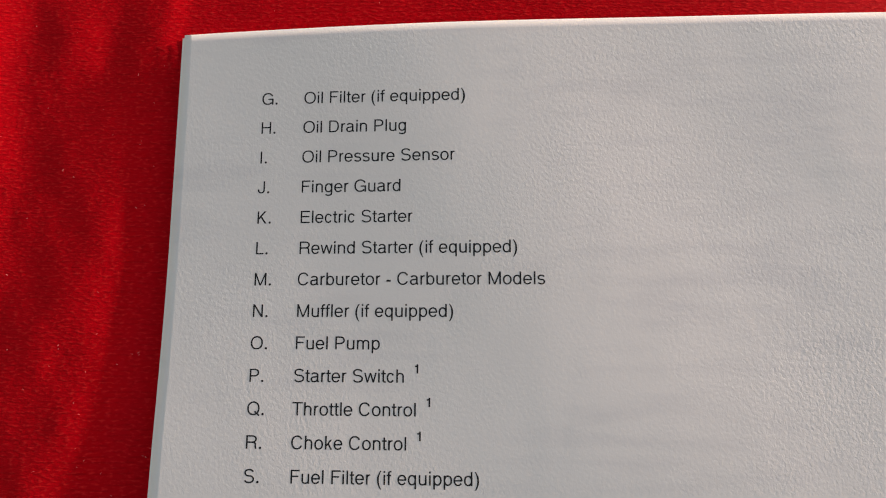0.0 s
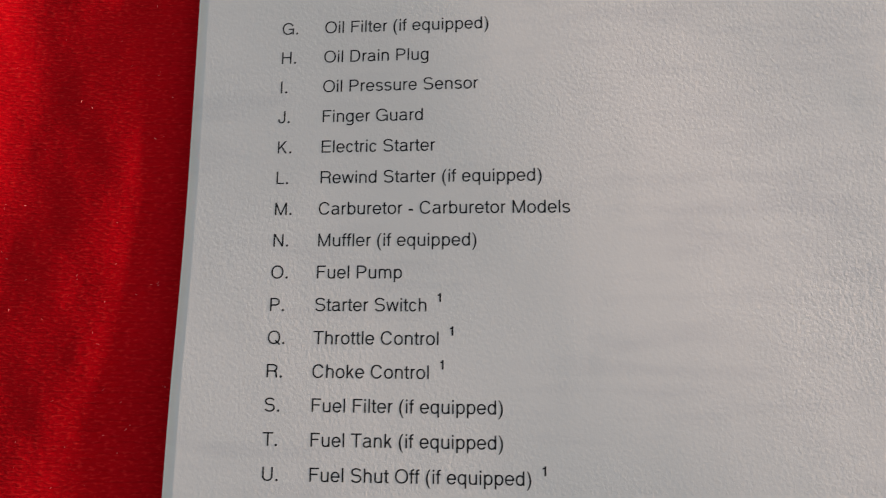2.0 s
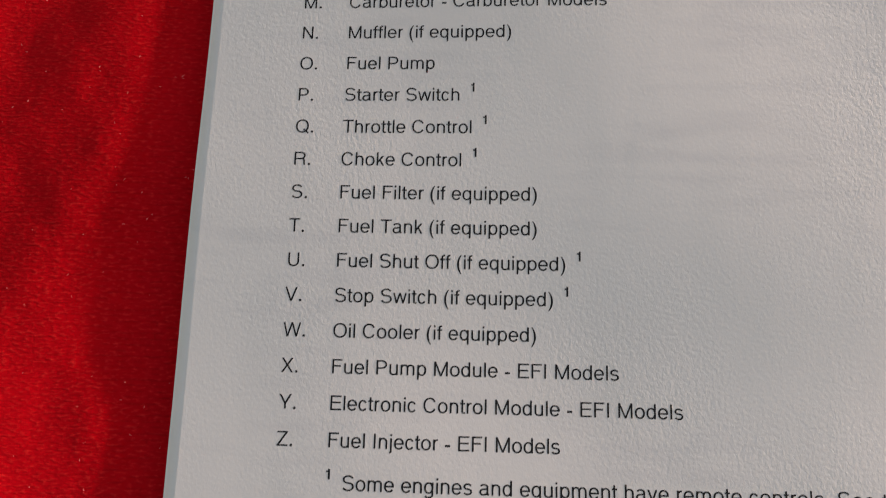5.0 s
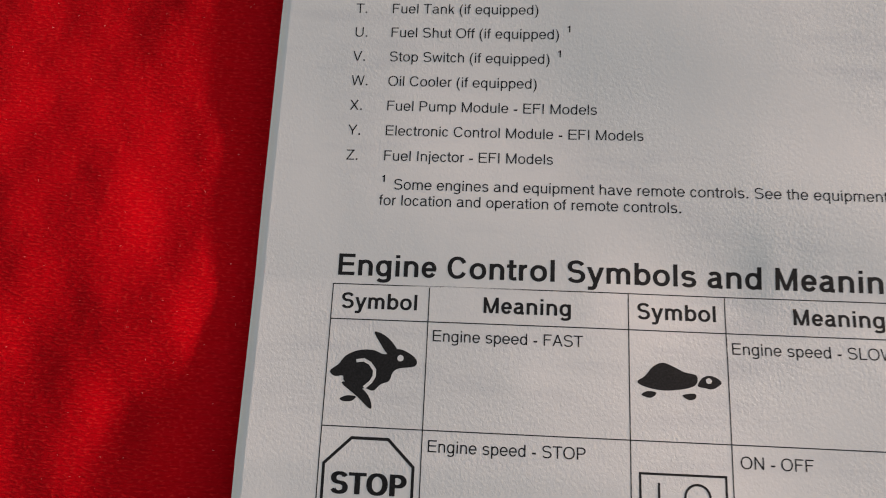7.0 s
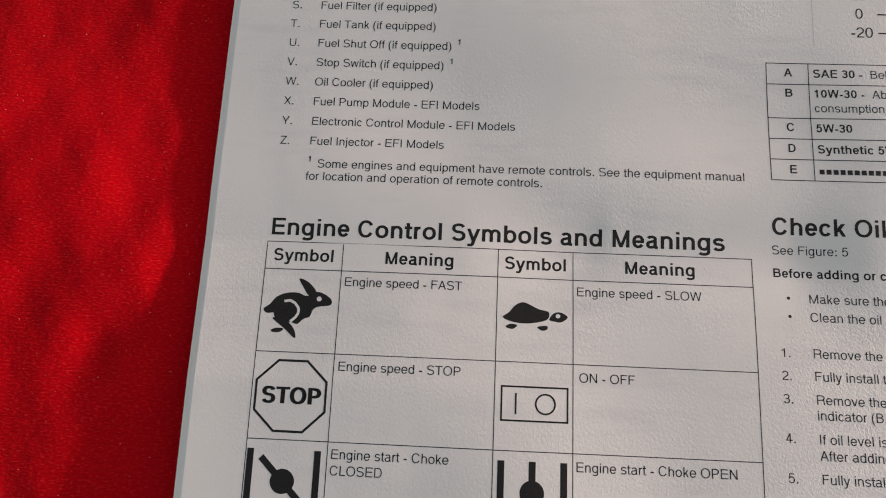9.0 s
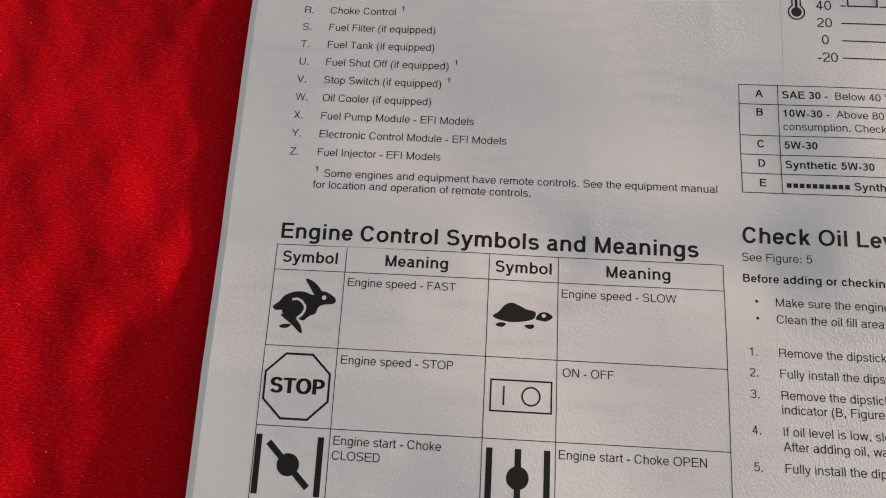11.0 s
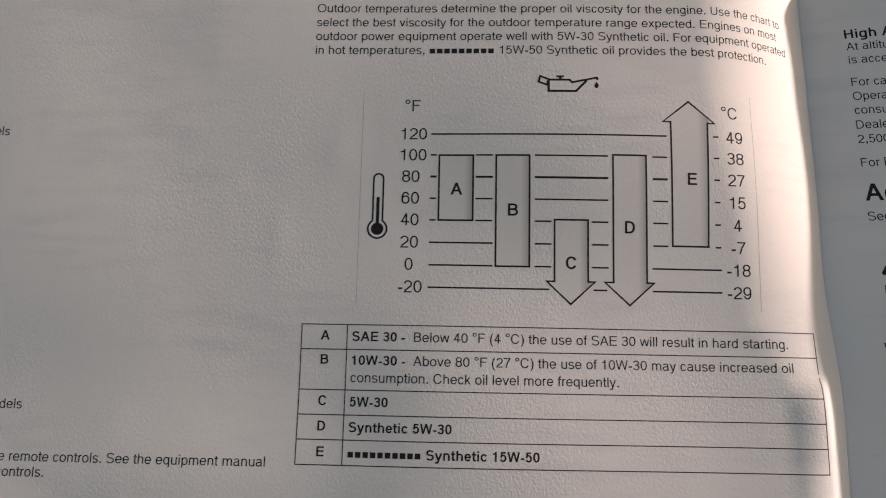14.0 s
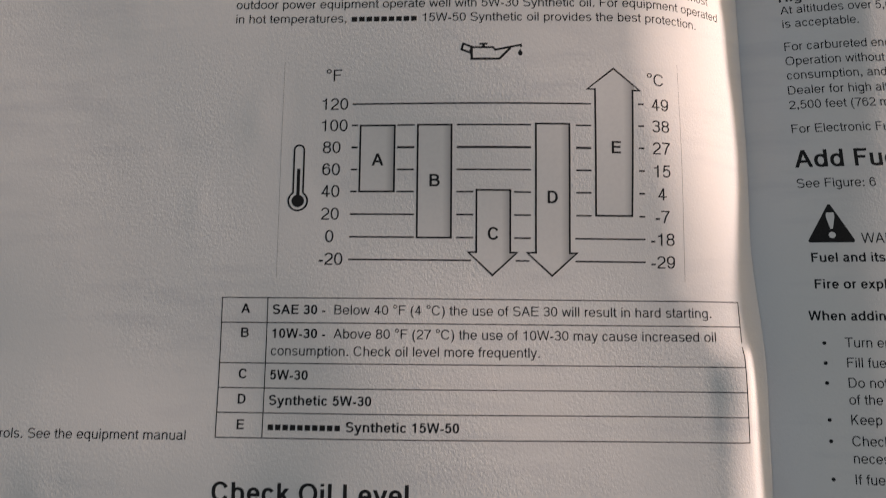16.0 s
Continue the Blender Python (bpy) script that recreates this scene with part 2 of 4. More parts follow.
# ---- print: glyphs and marks, laid onto a page ----
LETTERS = " !(),-./0123456789:;ABCDEFGHIJKLMNOPQRSTUVWXYZabcdefghijklmnopqrstuvwxyz°"
WIDTHS = ("278 278 333 333 278 333 278 278 " + "556 " * 10 + "278 278 667 667 722 722 667 611 778 722 278 500 667 556 833 722 778 667 778 722 667 611 722 667 944 667 667 611 "
          "556 556 500 556 556 278 556 556 222 222 500 222 833 556 556 556 556 333 500 278 556 500 722 500 500 500 400")
BOLDS = ("278 333 333 333 278 333 278 278 " + "556 " * 10 + "333 333 722 722 722 722 667 611 778 722 278 556 722 611 833 722 778 667 778 722 667 611 722 667 944 667 667 611 "
         "556 611 556 611 556 333 611 611 278 278 556 278 889 611 611 611 611 389 556 333 611 556 778 556 556 500 400")
ADVANCE = {False: dict(zip(LETTERS, (int(w) / 1000 for w in WIDTHS.split()))), True: dict(zip(LETTERS, (int(w) / 1000 for w in BOLDS.split())))}
GLYPHS = {}
CAP = {}


def raw_glyph(ch, bold):
    cu = bpy.data.curves.new("glyph", "FONT")
    cu.body, cu.size, cu.resolution_u, cu.fill_mode = ch, 1.0, 4, "FRONT"
    cu.offset = 0.015 if bold else 0.004
    ob = new("glyph", cu)
    dg = bpy.context.evaluated_depsgraph_get()
    me = bpy.data.meshes.new_from_object(ob.evaluated_get(dg))
    vs = np.array([v.co[:2] for v in me.vertices]).reshape(-1, 2)
    fs = [tuple(p.vertices) for p in me.polygons]
    bpy.data.objects.remove(ob)
    bpy.data.meshes.remove(me)
    bpy.data.curves.remove(cu)
    return vs, fs


def arc(cx, cy, rx, ry, a0, a1):
    """Points along an oval that is a little squarer than an ellipse."""
    n = max(3, int(abs(a1 - a0) / 14) + 1)
    out = []
    for i in range(n + 1):
        c, q = math.cos(radians(a0 + (a1 - a0) * i / n)), math.sin(radians(a0 + (a1 - a0) * i / n))
        out.append((cx + rx * math.copysign(abs(c) ** 0.92, c), cy + ry * math.copysign(abs(q) ** 0.92, q)))
    return out


class Pen:
    """Draws the plain grotesque letters of the print: even strokes, level ends, an em of 1."""

    def __init__(self, stem, bar):
        self.s, self.h, self.vs, self.fs = stem, bar, [], []

    def line(self, pts, closed=False):
        """A stroke along pts: as wide as a stem where it runs upright, as a bar where it lies."""
        n, k = len(pts), len(self.vs)
        p = [Vector(q) for q in pts]
        for i in range(n):
            d1 = (p[i] - p[i - 1]).normalized() if i or closed else (p[1] - p[0]).normalized()
            d2 = (p[(i + 1) % n] - p[i]).normalized() if i < n - 1 or closed else d1
            n1, n2 = Vector((-d1.y, d1.x)), Vector((-d2.y, d2.x))
            m = n1 + n2
            m = m / max(0.4, m.dot(n1))
            d = (d1 + d2).normalized()
            m = m * (0.5 * math.hypot(self.s * d.y, self.h * d.x))
            self.vs += [tuple(p[i] + m), tuple(p[i] - m)]
        for i in range(n if closed else n - 1):
            j = (i + 1) % n
            self.fs.append((k + 2 * i, k + 2 * i + 1, k + 2 * j + 1, k + 2 * j))

    def slant(self, x0, y0, x1, y1, w=1.0):
        """A sloping stroke cut level at both ends."""
        run = math.hypot(x1 - x0, y1 - y0) / max(abs(y1 - y0), 0.01)
        half, k = 0.5 * self.s * w * min(run, 1.5) * 0.97, len(self.vs)
        self.vs += [(x0 - half, y0), (x0 + half, y0), (x1 + half, y1), (x1 - half, y1)]
        self.fs.append((k, k + 1, k + 2, k + 3))

    def stem(self, x, y0, y1):
        k, w = len(self.vs), self.s / 2
        self.vs += [(x - w, y0), (x + w, y0), (x + w, y1), (x - w, y1)]
        self.fs.append((k, k + 1, k + 2, k + 3))

    def bar(self, x0, x1, y):
        k, w = len(self.vs), self.h / 2
        self.vs += [(x0, y - w), (x1, y - w), (x1, y + w), (x0, y + w)]
        self.fs.append((k, k + 1, k + 2, k + 3))


def snake(pen, lo, ro, bottom, top, mid):
    """The double bend of S, s."""
    cx, r, h = (lo + ro) / 2, (ro - lo) / 2, pen.h
    t, b = top - h / 2, bottom + h / 2
    up, down = (t - mid) / 2, (mid - b) / 2
    pen.line(arc(cx, mid + up, r * 0.94, up, 18, 248) + arc(cx, b + down, r, down, 68, -160))


def draw_capital(pen, ch, a):
    s, h, H = pen.s, pen.h, 0.718
    l, r, lo, ro, c = 0.077 + s / 2, a - 0.074 - s / 2, 0.042 + s / 2, a - 0.042 - s / 2, a / 2
    T, B = H - h / 2, h / 2
    O = (c, H / 2, (ro - lo) / 2, H / 2 + 0.012 - h / 2)
    if ch in "BDEFHIKLMNPRU":
        if ch == "I":
            pen.stem(a / 2, 0, H)
        elif ch != "U":
            pen.stem(l, 0, H)
    if ch == "A":
        pen.slant(0.014 + s * 0.55, 0, c, H)
        pen.slant(a - 0.014 - s * 0.55, 0, c, H)
        pen.bar(0.17, a - 0.17, 0.245)
    elif ch in "BPR":
        y = {"B": 0.385, "P": 0.325, "R": 0.345}[ch]
        ry = (T - y) / 2
        x = r - 0.02 - min(0.2, ry * 1.25) if ch == "B" else r - min(0.2, ry * 1.2)
        e = r - 0.02 if ch == "B" else r + 0.02
        pen.line([(l, T), (x, T)] + arc(x, y + ry, e - x, ry, 90, -90)[1:] + [(l, y)])
        if ch == "B":
            ry = (y - B) / 2
            pen.line([(l, y), (x, y)] + arc(x, B + ry, r + 0.02 - x, ry, 90, -90)[1:] + [(l, B)])
        elif ch == "R":
            pen.line([(c, y), (c + 0.1, y)] + arc(c + 0.1, y - 0.11, r - c - 0.105, 0.11, 90, 0)[1:] + [(r, 0.09), (r + 0.03, 0)])
    elif ch in "CG":
        pen.line(arc(*O, 28, 332 if ch == "C" else 318))
        if ch == "G":
            pen.stem(ro - 0.01, 0, 0.37)
            pen.bar(c + 0.02, ro, 0.37 - h / 2)
    elif ch == "D":
        x = r - 0.24
        pen.line([(l, T), (x, T)] + arc(x, H / 2, r + 0.015 - x, T - H / 2, 90, -90)[1:] + [(l, B)])
    elif ch in "EFL":
        e = a - (0.05 if ch == "E" else 0.035)
        if ch != "L":
            pen.bar(l, e, T)
            pen.bar(l, e - (0.03 if ch == "E" else 0.07), 0.378)
        if ch != "F":
            pen.bar(l, e, B)
    elif ch == "H":
        pen.stem(r, 0, H)
        pen.bar(l, r, 0.378)
    elif ch == "J":
        pen.line([(r + 0.01, H), (r + 0.01, 0.2)] + arc((r + 0.01 + 0.02 + s / 2) / 2, 0.2, (r - 0.01 - s / 2) / 2, 0.21 - h / 2, 0, -180)[1:] + [(0.02 + s / 2, 0.235)])
    elif ch == "K":
        pen.slant(l + 0.02, 0.26, r - 0.02, H)
        pen.slant(l + 0.17, 0.40, r + 0.015, 0)
    elif ch == "M":
        pen.stem(r, 0, H)
        pen.slant(l, H, c, 0, 0.9)
        pen.slant(r, H, c, 0, 0.9)
    elif ch == "N":
        pen.stem(r, 0, H)
        pen.slant(l, H, r, 0)
    elif ch in "OQ":
        pen.line(arc(*O, 0, 360)[:-1], True)
        if ch == "Q":
            pen.line([(c + 0.07, 0.2), (ro + 0.03, -0.03)])
    elif ch == "S":
        snake(pen, lo + 0.005, ro - 0.005, -0.014, H + 0.014, 0.37)
    elif ch == "T":
        pen.stem(c, 0, H)
        pen.bar(0.02, a - 0.02, T)
    elif ch == "U":
        pen.line([(l, H), (l, 0.26)] + arc(c, 0.26, (r - l) / 2, 0.27 - h / 2, 180, 360)[1:] + [(r, H)])
    elif ch == "V":
        pen.slant(0.02 + s * 0.5, H, c, 0)
        pen.slant(a - 0.02 - s * 0.5, H, c, 0)
    elif ch == "W":
        e, q = 0.02 + s * 0.5, 0.262 * a
        for x0, x1 in ((e, q), (c, q), (c, a - q), (a - e, a - q)):
            pen.slant(x0, H, x1, 0, 0.93)
    elif ch == "X":
        pen.slant(0.03 + s * 0.55, 0, a - 0.04 - s * 0.55, H)
        pen.slant(a - 0.03 - s * 0.55, 0, 0.04 + s * 0.55, H)
    elif ch == "Y":
        pen.stem(c, 0, 0.3)
        pen.slant(c, 0.27, 0.02 + s * 0.55, H)
        pen.slant(c, 0.27, a - 0.02 - s * 0.55, H)
    elif ch == "Z":
        pen.bar(0.04, a - 0.04, T)
        pen.bar(0.03, a - 0.03, B)
        pen.slant(0.03 + s * 0.62, h * 0.6, a - 0.04 - s * 0.62, H - h * 0.6)


def draw_small(pen, ch, a):
    s, h, X, A, D = pen.s, pen.h, 0.523, 0.718, -0.207
    l, r, lo, ro, c = 0.067 + s / 2, a - 0.067 - s / 2, 0.036 + s / 2, a - 0.036 - s / 2, a / 2
    top, mid, half = X + 0.012 - h / 2, X / 2, X / 2 + 0.012 - h / 2

    def arch(x0, x1):
        ry = 0.165
        pen.line(arc((x0 + x1) / 2, top - ry, (x1 - x0) / 2, ry, 168, 0) + [(x1, 0)])

    if ch in "bdpqg":
        side = l if ch in "bp" else r
        pen.stem(side, {"b": 0, "d": 0, "g": -0.02}.get(ch, D), A if ch in "bd" else X)
        x0, x1 = (l, ro) if ch in "bp" else (lo, r)
        pen.line(arc((x0 + x1) / 2, mid, (x1 - x0) / 2, half, 0, 360)[:-1], True)
        if ch == "g":
            pen.line([(r, 0.05), (r, -0.06)] + arc((lo + r) / 2, -0.06, (r - lo) / 2, 0.158 - h / 2, 0, -155)[1:])
    elif ch == "a":
        pen.line(arc(c - 0.02, X - 0.145, (r - l) / 2, 0.157 - h / 2, 160, 0) + [(r - 0.02, 0.12), (r + 0.005, 0.045), (r + s * 0.62, 0.032)])
        pen.line([(r - 0.02, 0.31), (c, 0.285)] + arc(c - 0.045, 0.155, c - 0.045 - lo, 0.155 + 0.012 - h / 2, 100, 275)[1:] + [(r - 0.06, 0.07), (r - 0.02, 0.16)])
    elif ch in "ce":
        pen.line(arc(c, mid, (ro - lo) / 2, half, 30 if ch == "c" else 0, 328))
        if ch == "e":
            pen.bar(lo, ro + s * 0.42, 0.262)
    elif ch == "f":
        x = 0.085 + s / 2
        pen.line([(x, 0), (x, 0.6)] + arc(x + 0.12, 0.6, 0.12, 0.118 + 0.01 - h / 2, 180, 92)[1:] + [(a - 0.01, A + 0.004 - h / 2)])
        pen.bar(0.014, a - 0.016, X - h / 2)
    elif ch in "hn":
        pen.stem(l, 0, A if ch == "h" else X)
        arch(l, r)
    elif ch in "ijl":
        if ch == "j":
            pen.line([(c, X), (c, -0.11)] + arc(c - 0.1, -0.11, 0.1, 0.1 - h / 2, 0, -85)[1:])
        else:
            pen.stem(c, 0, A if ch == "l" else X)
        if ch != "l":
            pen.stem(c, A - 0.1, A)
    elif ch == "k":
        pen.stem(l, 0, A)
        pen.slant(l + 0.02, 0.18, r + 0.01, X)
        pen.slant(l + 0.13, 0.31, r + 0.03, 0)
    elif ch == "m":
        pen.stem(l, 0, X)
        arch(l, c)
        arch(c, r)
    elif ch == "o":
        pen.line(arc(c, mid, (ro - lo) / 2, half, 0, 360)[:-1], True)
    elif ch == "r":
        pen.stem(l, 0, X)
        pen.line(arc(l + 0.17, top - 0.19, 0.17, 0.19, 172, 84))
    elif ch == "s":
        snake(pen, lo, ro, -0.013, X + 0.013, 0.268)
    elif ch == "t":
        x = 0.085 + s / 2
        pen.line([(x, 0.669), (x, 0.1)] + arc(x + 0.1, 0.1, 0.1, 0.107 - h / 2, 180, 270)[1:] + [(a - 0.01, 0.003 + h / 2)])
        pen.bar(0.014, a - 0.014, X - h / 2)
    elif ch == "u":
        pen.stem(r, 0, X)
        pen.line([(l, X), (l, 0.16)] + arc(c, 0.155, (r - l) / 2, 0.167 - h / 2, 180, 348)[1:])
    elif ch in "vy":
        e = 0.012 + s * 0.5
        pen.slant(e, X, c, 0)
        if ch == "v":
            pen.slant(a - e, X, c, 0)
        else:
            pen.slant(a - e, X, c - 0.02, -0.06)
            pen.line([(c + 0.005, -0.02), (c - 0.04, -0.13), (c - 0.09, -0.165), (0.035, -0.165)])
    elif ch == "w":
        e, q = 0.012 + s * 0.5, 0.27 * a
        for x0, x1 in ((e, q), (c, q), (c, a - q), (a - e, a - q)):
            pen.slant(x0, X, x1, 0, 0.93)
    elif ch == "x":
        pen.slant(0.02 + s * 0.55, 0, a - 0.03 - s * 0.55, X)
        pen.slant(a - 0.02 - s * 0.55, 0, 0.03 + s * 0.55, X)
    elif ch == "z":
        pen.bar(0.035, a - 0.035, X - h / 2)
        pen.bar(0.03, a - 0.03, h / 2)
        pen.slant(0.03 + s * 0.62, h * 0.6, a - 0.04 - s * 0.62, X - h * 0.6)


def draw_figure(pen, ch, a):
    s, h, H = pen.s, pen.h, 0.705
    lo, ro, c = 0.04 + s / 2, a - 0.04 - s / 2, a / 2
    R, t, b = (ro - lo) / 2, H - h / 2, h / 2 - 0.008
    if ch == "0":
        pen.line(arc(c, H / 2, R, (t - b) / 2, 0, 360)[:-1], True)
    elif ch == "1":
        pen.stem(a * 0.62 - s / 2 + 0.02, 0, H)
        pen.line([(a * 0.62 - s / 2 + 0.03, 0.62), (a * 0.44, 0.545), (0.1, 0.535)])
    elif ch == "2":
        pen.line(arc(c, t - 0.185, R, 0.185, 170, -32) + [(lo + 0.06, 0.14), (lo + 0.005, h * 0.4)])
        pen.bar(lo - s * 0.4, ro + s * 0.45, h / 2)
    elif ch == "3":
        pen.line(arc(c - 0.01, 0.372 + (t - 0.372) / 2, R * 0.94, (t - 0.372) / 2, 165, -78))
        pen.line(arc(c - 0.01, b + (0.385 - b) / 2, R, (0.385 - b) / 2, 80, -165))
        pen.bar(c - 0.08, c + 0.05, 0.378)
    elif ch == "4":
        x = a * 0.63
        pen.stem(x, 0, H)
        pen.bar(0.03, a - 0.03, 0.205)
        pen.slant(0.03 + s * 0.55, 0.19, x, H, 0.9)
    elif ch == "5":
        pen.bar(lo + 0.06, ro, H - h / 2)
        pen.slant(lo + 0.02, 0.3, lo + 0.075, H, 0.92)
        pen.line(arc(c - 0.005, b + 0.21, R, 0.21, 142, -162))
    elif ch in "69":
        k = len(pen.vs)
        pen.line(arc(c, b + 0.212, R, 0.212, 0, 360)[:-1], True)
        pen.line(arc(c, H / 2, R, (t - b) / 2, 30, 190))
        if ch == "9":
            pen.vs[k:] = [(a - x, H - y) for x, y in pen.vs[k:]]
    elif ch == "7":
        pen.bar(0.035, a - 0.035, H - h / 2)
        pen.line([(ro + s * 0.2, H - h * 0.6), (c + 0.03, 0.36), (c - 0.075, 0)])
    elif ch == "8":
        pen.line(arc(c, (t + 0.378) / 2, R * 0.92, (t - 0.378) / 2, 0, 360)[:-1], True)
        pen.line(arc(c, (b + 0.378) / 2, R, (0.378 - b) / 2, 0, 360)[:-1], True)


def drawn_glyph(ch, bold):
    """Letters and figures drawn with the pen; None for marks, which the built-in font gives."""
    if not ("a" <= ch <= "z" or "A" <= ch <= "Z" or "0" <= ch <= "9"):
        return None
    pen = Pen(0.136, 0.112) if bold else Pen(0.090, 0.077)
    (draw_capital if ch.isupper() else draw_figure if ch.isdigit() else draw_small)(pen, ch, ADVANCE[bold][ch])
    return np.array(pen.vs), pen.fs


def glyph(ch, bold):
    """Outline of a letter for an em of 1, set to the print's own advance."""
    if (ch, bold) not in GLYPHS:
        made = drawn_glyph(ch, bold)
        if made is None:
            if bold not in CAP:
                CAP[bold] = np.ptp(raw_glyph("H", bold)[0][:, 1])
            vs, fs = raw_glyph(ch, bold)
            vs = vs * (0.718 / CAP[bold])
            adv = ADVANCE[bold][ch]
            sx = 1.0 if ch in ".,:;!" else min(1.25, max(0.7, (adv - 0.09) / np.ptp(vs[:, 0])))
            vs[:, 0] = (vs[:, 0] - vs[:, 0].min()) * sx
            vs[:, 0] += (adv - np.ptp(vs[:, 0])) / 2
            made = vs, fs
        GLYPHS[ch, bold] = made
    return GLYPHS[ch, bold]


def text_width(s, bold=False):
    return sum(ADVANCE[bold][c] for c in s)


LIFT = 0.009


def slice_up(bm, step):
    """Cut a flat mark into small tiles so that it can follow the page."""
    for axis in (0, 1):
        lo = min(v.co[axis] for v in bm.verts)
        hi = max(v.co[axis] for v in bm.verts)
        p = math.floor(lo / step) * step + step
        while p < hi:
            co, no = [0, 0, 0], [0, 0, 0]
            co[axis], no[axis] = p, 1
            bmesh.ops.bisect_plane(bm, geom=bm.verts[:] + bm.edges[:] + bm.faces[:], plane_co=co, plane_no=no)
            p += step


def lay(bm, place, lift=LIFT):
    for v in bm.verts:
        x, y, z = place(v.co.x, v.co.y)
        v.co = (x * MM, y * MM, (z + lift + v.co.z) * MM)
    return bm


def add_text(bm, s, x, y, em, bold=False, width=None, heavy=0.0):
    """Letters from x along the line y. width: of the whole line, where it is known."""
    k = width / (text_width(s, bold) * em) if width else 1.0
    for ch in s:
        if ch != " ":
            vs, fs = glyph(ch, bold)
            for dx in (-heavy, heavy) if heavy else (0.0,):
                made = [bm.verts.new((x + (px + dx) * em * k, y + py * em, 0.0)) for px, py in vs]
                for f in fs:
                    try:
                        bm.faces.new([made[i] for i in f])
                    except ValueError:
                        pass
        x += ADVANCE[bold][ch] * em * k
    return x


def line_of(page, place, x, y, em, *runs, width=None, name="text_line", label=""):
    """One printed line: runs of (text, bold); a run (n, None) is a row of plain bars n ems wide."""
    if name in ("heading", "table_heading"):
        k = width / (text_width(runs[0][0], True) * em) if width else 1.0
        for ch in runs[0][0]:
            if ch != " ":
                line_of(page, place, x, y, em, (ch, True), width=text_width(ch, True) * em * k, name="letter")
            x += text_width(ch, True) * em * k
        return None
    bm = bmesh.new()
    whole = sum(text_width(s, b) * em if b is not None else s * em for s, b in runs)
    k = width / whole if width else 1.0
    for s, b in runs:
        if b is None:
            n = round(s / 0.56)
            for i in range(n):
                x0, x1 = x + (i * s / n + 0.06) * em * k, x + ((i + 1) * s / n - 0.09) * em * k
                poly(bm, [(x0, y + 0.05 * em), (x1, y + 0.05 * em), (x1, y + 0.46 * em), (x0, y + 0.46 * em)])
            x += s * em * k
        else:
            x = add_text(bm, s, x, y, em, b, text_width(s, b) * em * k)
    if em > 3 or any(b is None for _, b in runs):
        slice_up(bm, 1.5)
    return part(name, lay(bm, place), INK, page, label, shade=False)


def poly(bm, pts):
    lift = 0.0006 * (len(bm.faces) % 10)
    f = bm.faces.new([bm.verts.new((px, py, lift)) for px, py in pts])
    return f


def stroke(bm, pts, w, closed=False):
    """A line of width w with mitred corners."""
    pts = [Vector(p) for p in pts]
    n = len(pts)
    lift = 0.0006 * (len(bm.faces) % 10)
    left, right = [], []
    for i, p in enumerate(pts):
        a = pts[(i - 1) % n] if closed or i else None
        b = pts[(i + 1) % n] if closed or i < n - 1 else None
        d1 = (p - a).normalized() if a is not None else (b - p).normalized()
        d2 = (b - p).normalized() if b is not None else d1
        n1, n2 = Vector((-d1.y, d1.x)), Vector((-d2.y, d2.x))
        m = (n1 + n2)
        m = m / max(0.35, m.dot(n1)) if m.length > 1e-6 else n1
        m = m * (w / 2)
        left.append(bm.verts.new((*(p + m), lift)))
        right.append(bm.verts.new((*(p - m), lift)))
    for i in range(n if closed else n - 1):
        j = (i + 1) % n
        bm.faces.new((left[i], right[i], right[j], left[j]))


def oval(bm, cx, cy, rx, ry, turn=0.0, n=28):
    c, s = math.cos(radians(turn)), math.sin(radians(turn))
    poly(bm, [(cx + rx * math.cos(a) * c - ry * math.sin(a) * s, cy + rx * math.cos(a) * s + ry * math.sin(a) * c) for a in (2 * math.pi * i / n for i in range(n))])


def circle_pts(cx, cy, r, n=32, a0=0.0, a1=360.0):
    m = n if a1 - a0 < 360 else n - 1
    return [(cx + r * math.cos(radians(a0 + (a1 - a0) * i / n)), cy + r * math.sin(radians(a0 + (a1 - a0) * i / n))) for i in range(m + 1)]


def mark(name, page, place, draw, label="", material=None, step=0.9, lift=LIFT):
    bm = bmesh.new()
    draw(bm)
    slice_up(bm, step)
    return part(name, lay(bm, place, lift), material or INK, page, label, shade=False)


# ---- the ground, the table and the cloth ----
def plain_slab(name, x0, x1, y0, y1, z0, z1, material, bevel=0.0):
    bm = bmesh.new()
    bmesh.ops.create_cube(bm, size=1)
    for v in bm.verts:
        v.co = (x0 if v.co.x < 0 else x1, y0 if v.co.y < 0 else y1, z0 if v.co.z < 0 else z1)
    if bevel:
        bmesh.ops.bevel(bm, geom=bm.edges[:], offset=bevel, segments=2, affect="EDGES")
    return mesh_object(name, bm, material, shade=False)


tagged(plain_slab("ground", -60, 60, -60, 60, -0.90, -0.784, ground_material()), "grey paved ground around the table", "ground", kind="structure")

CLOTH_Z = -2.4


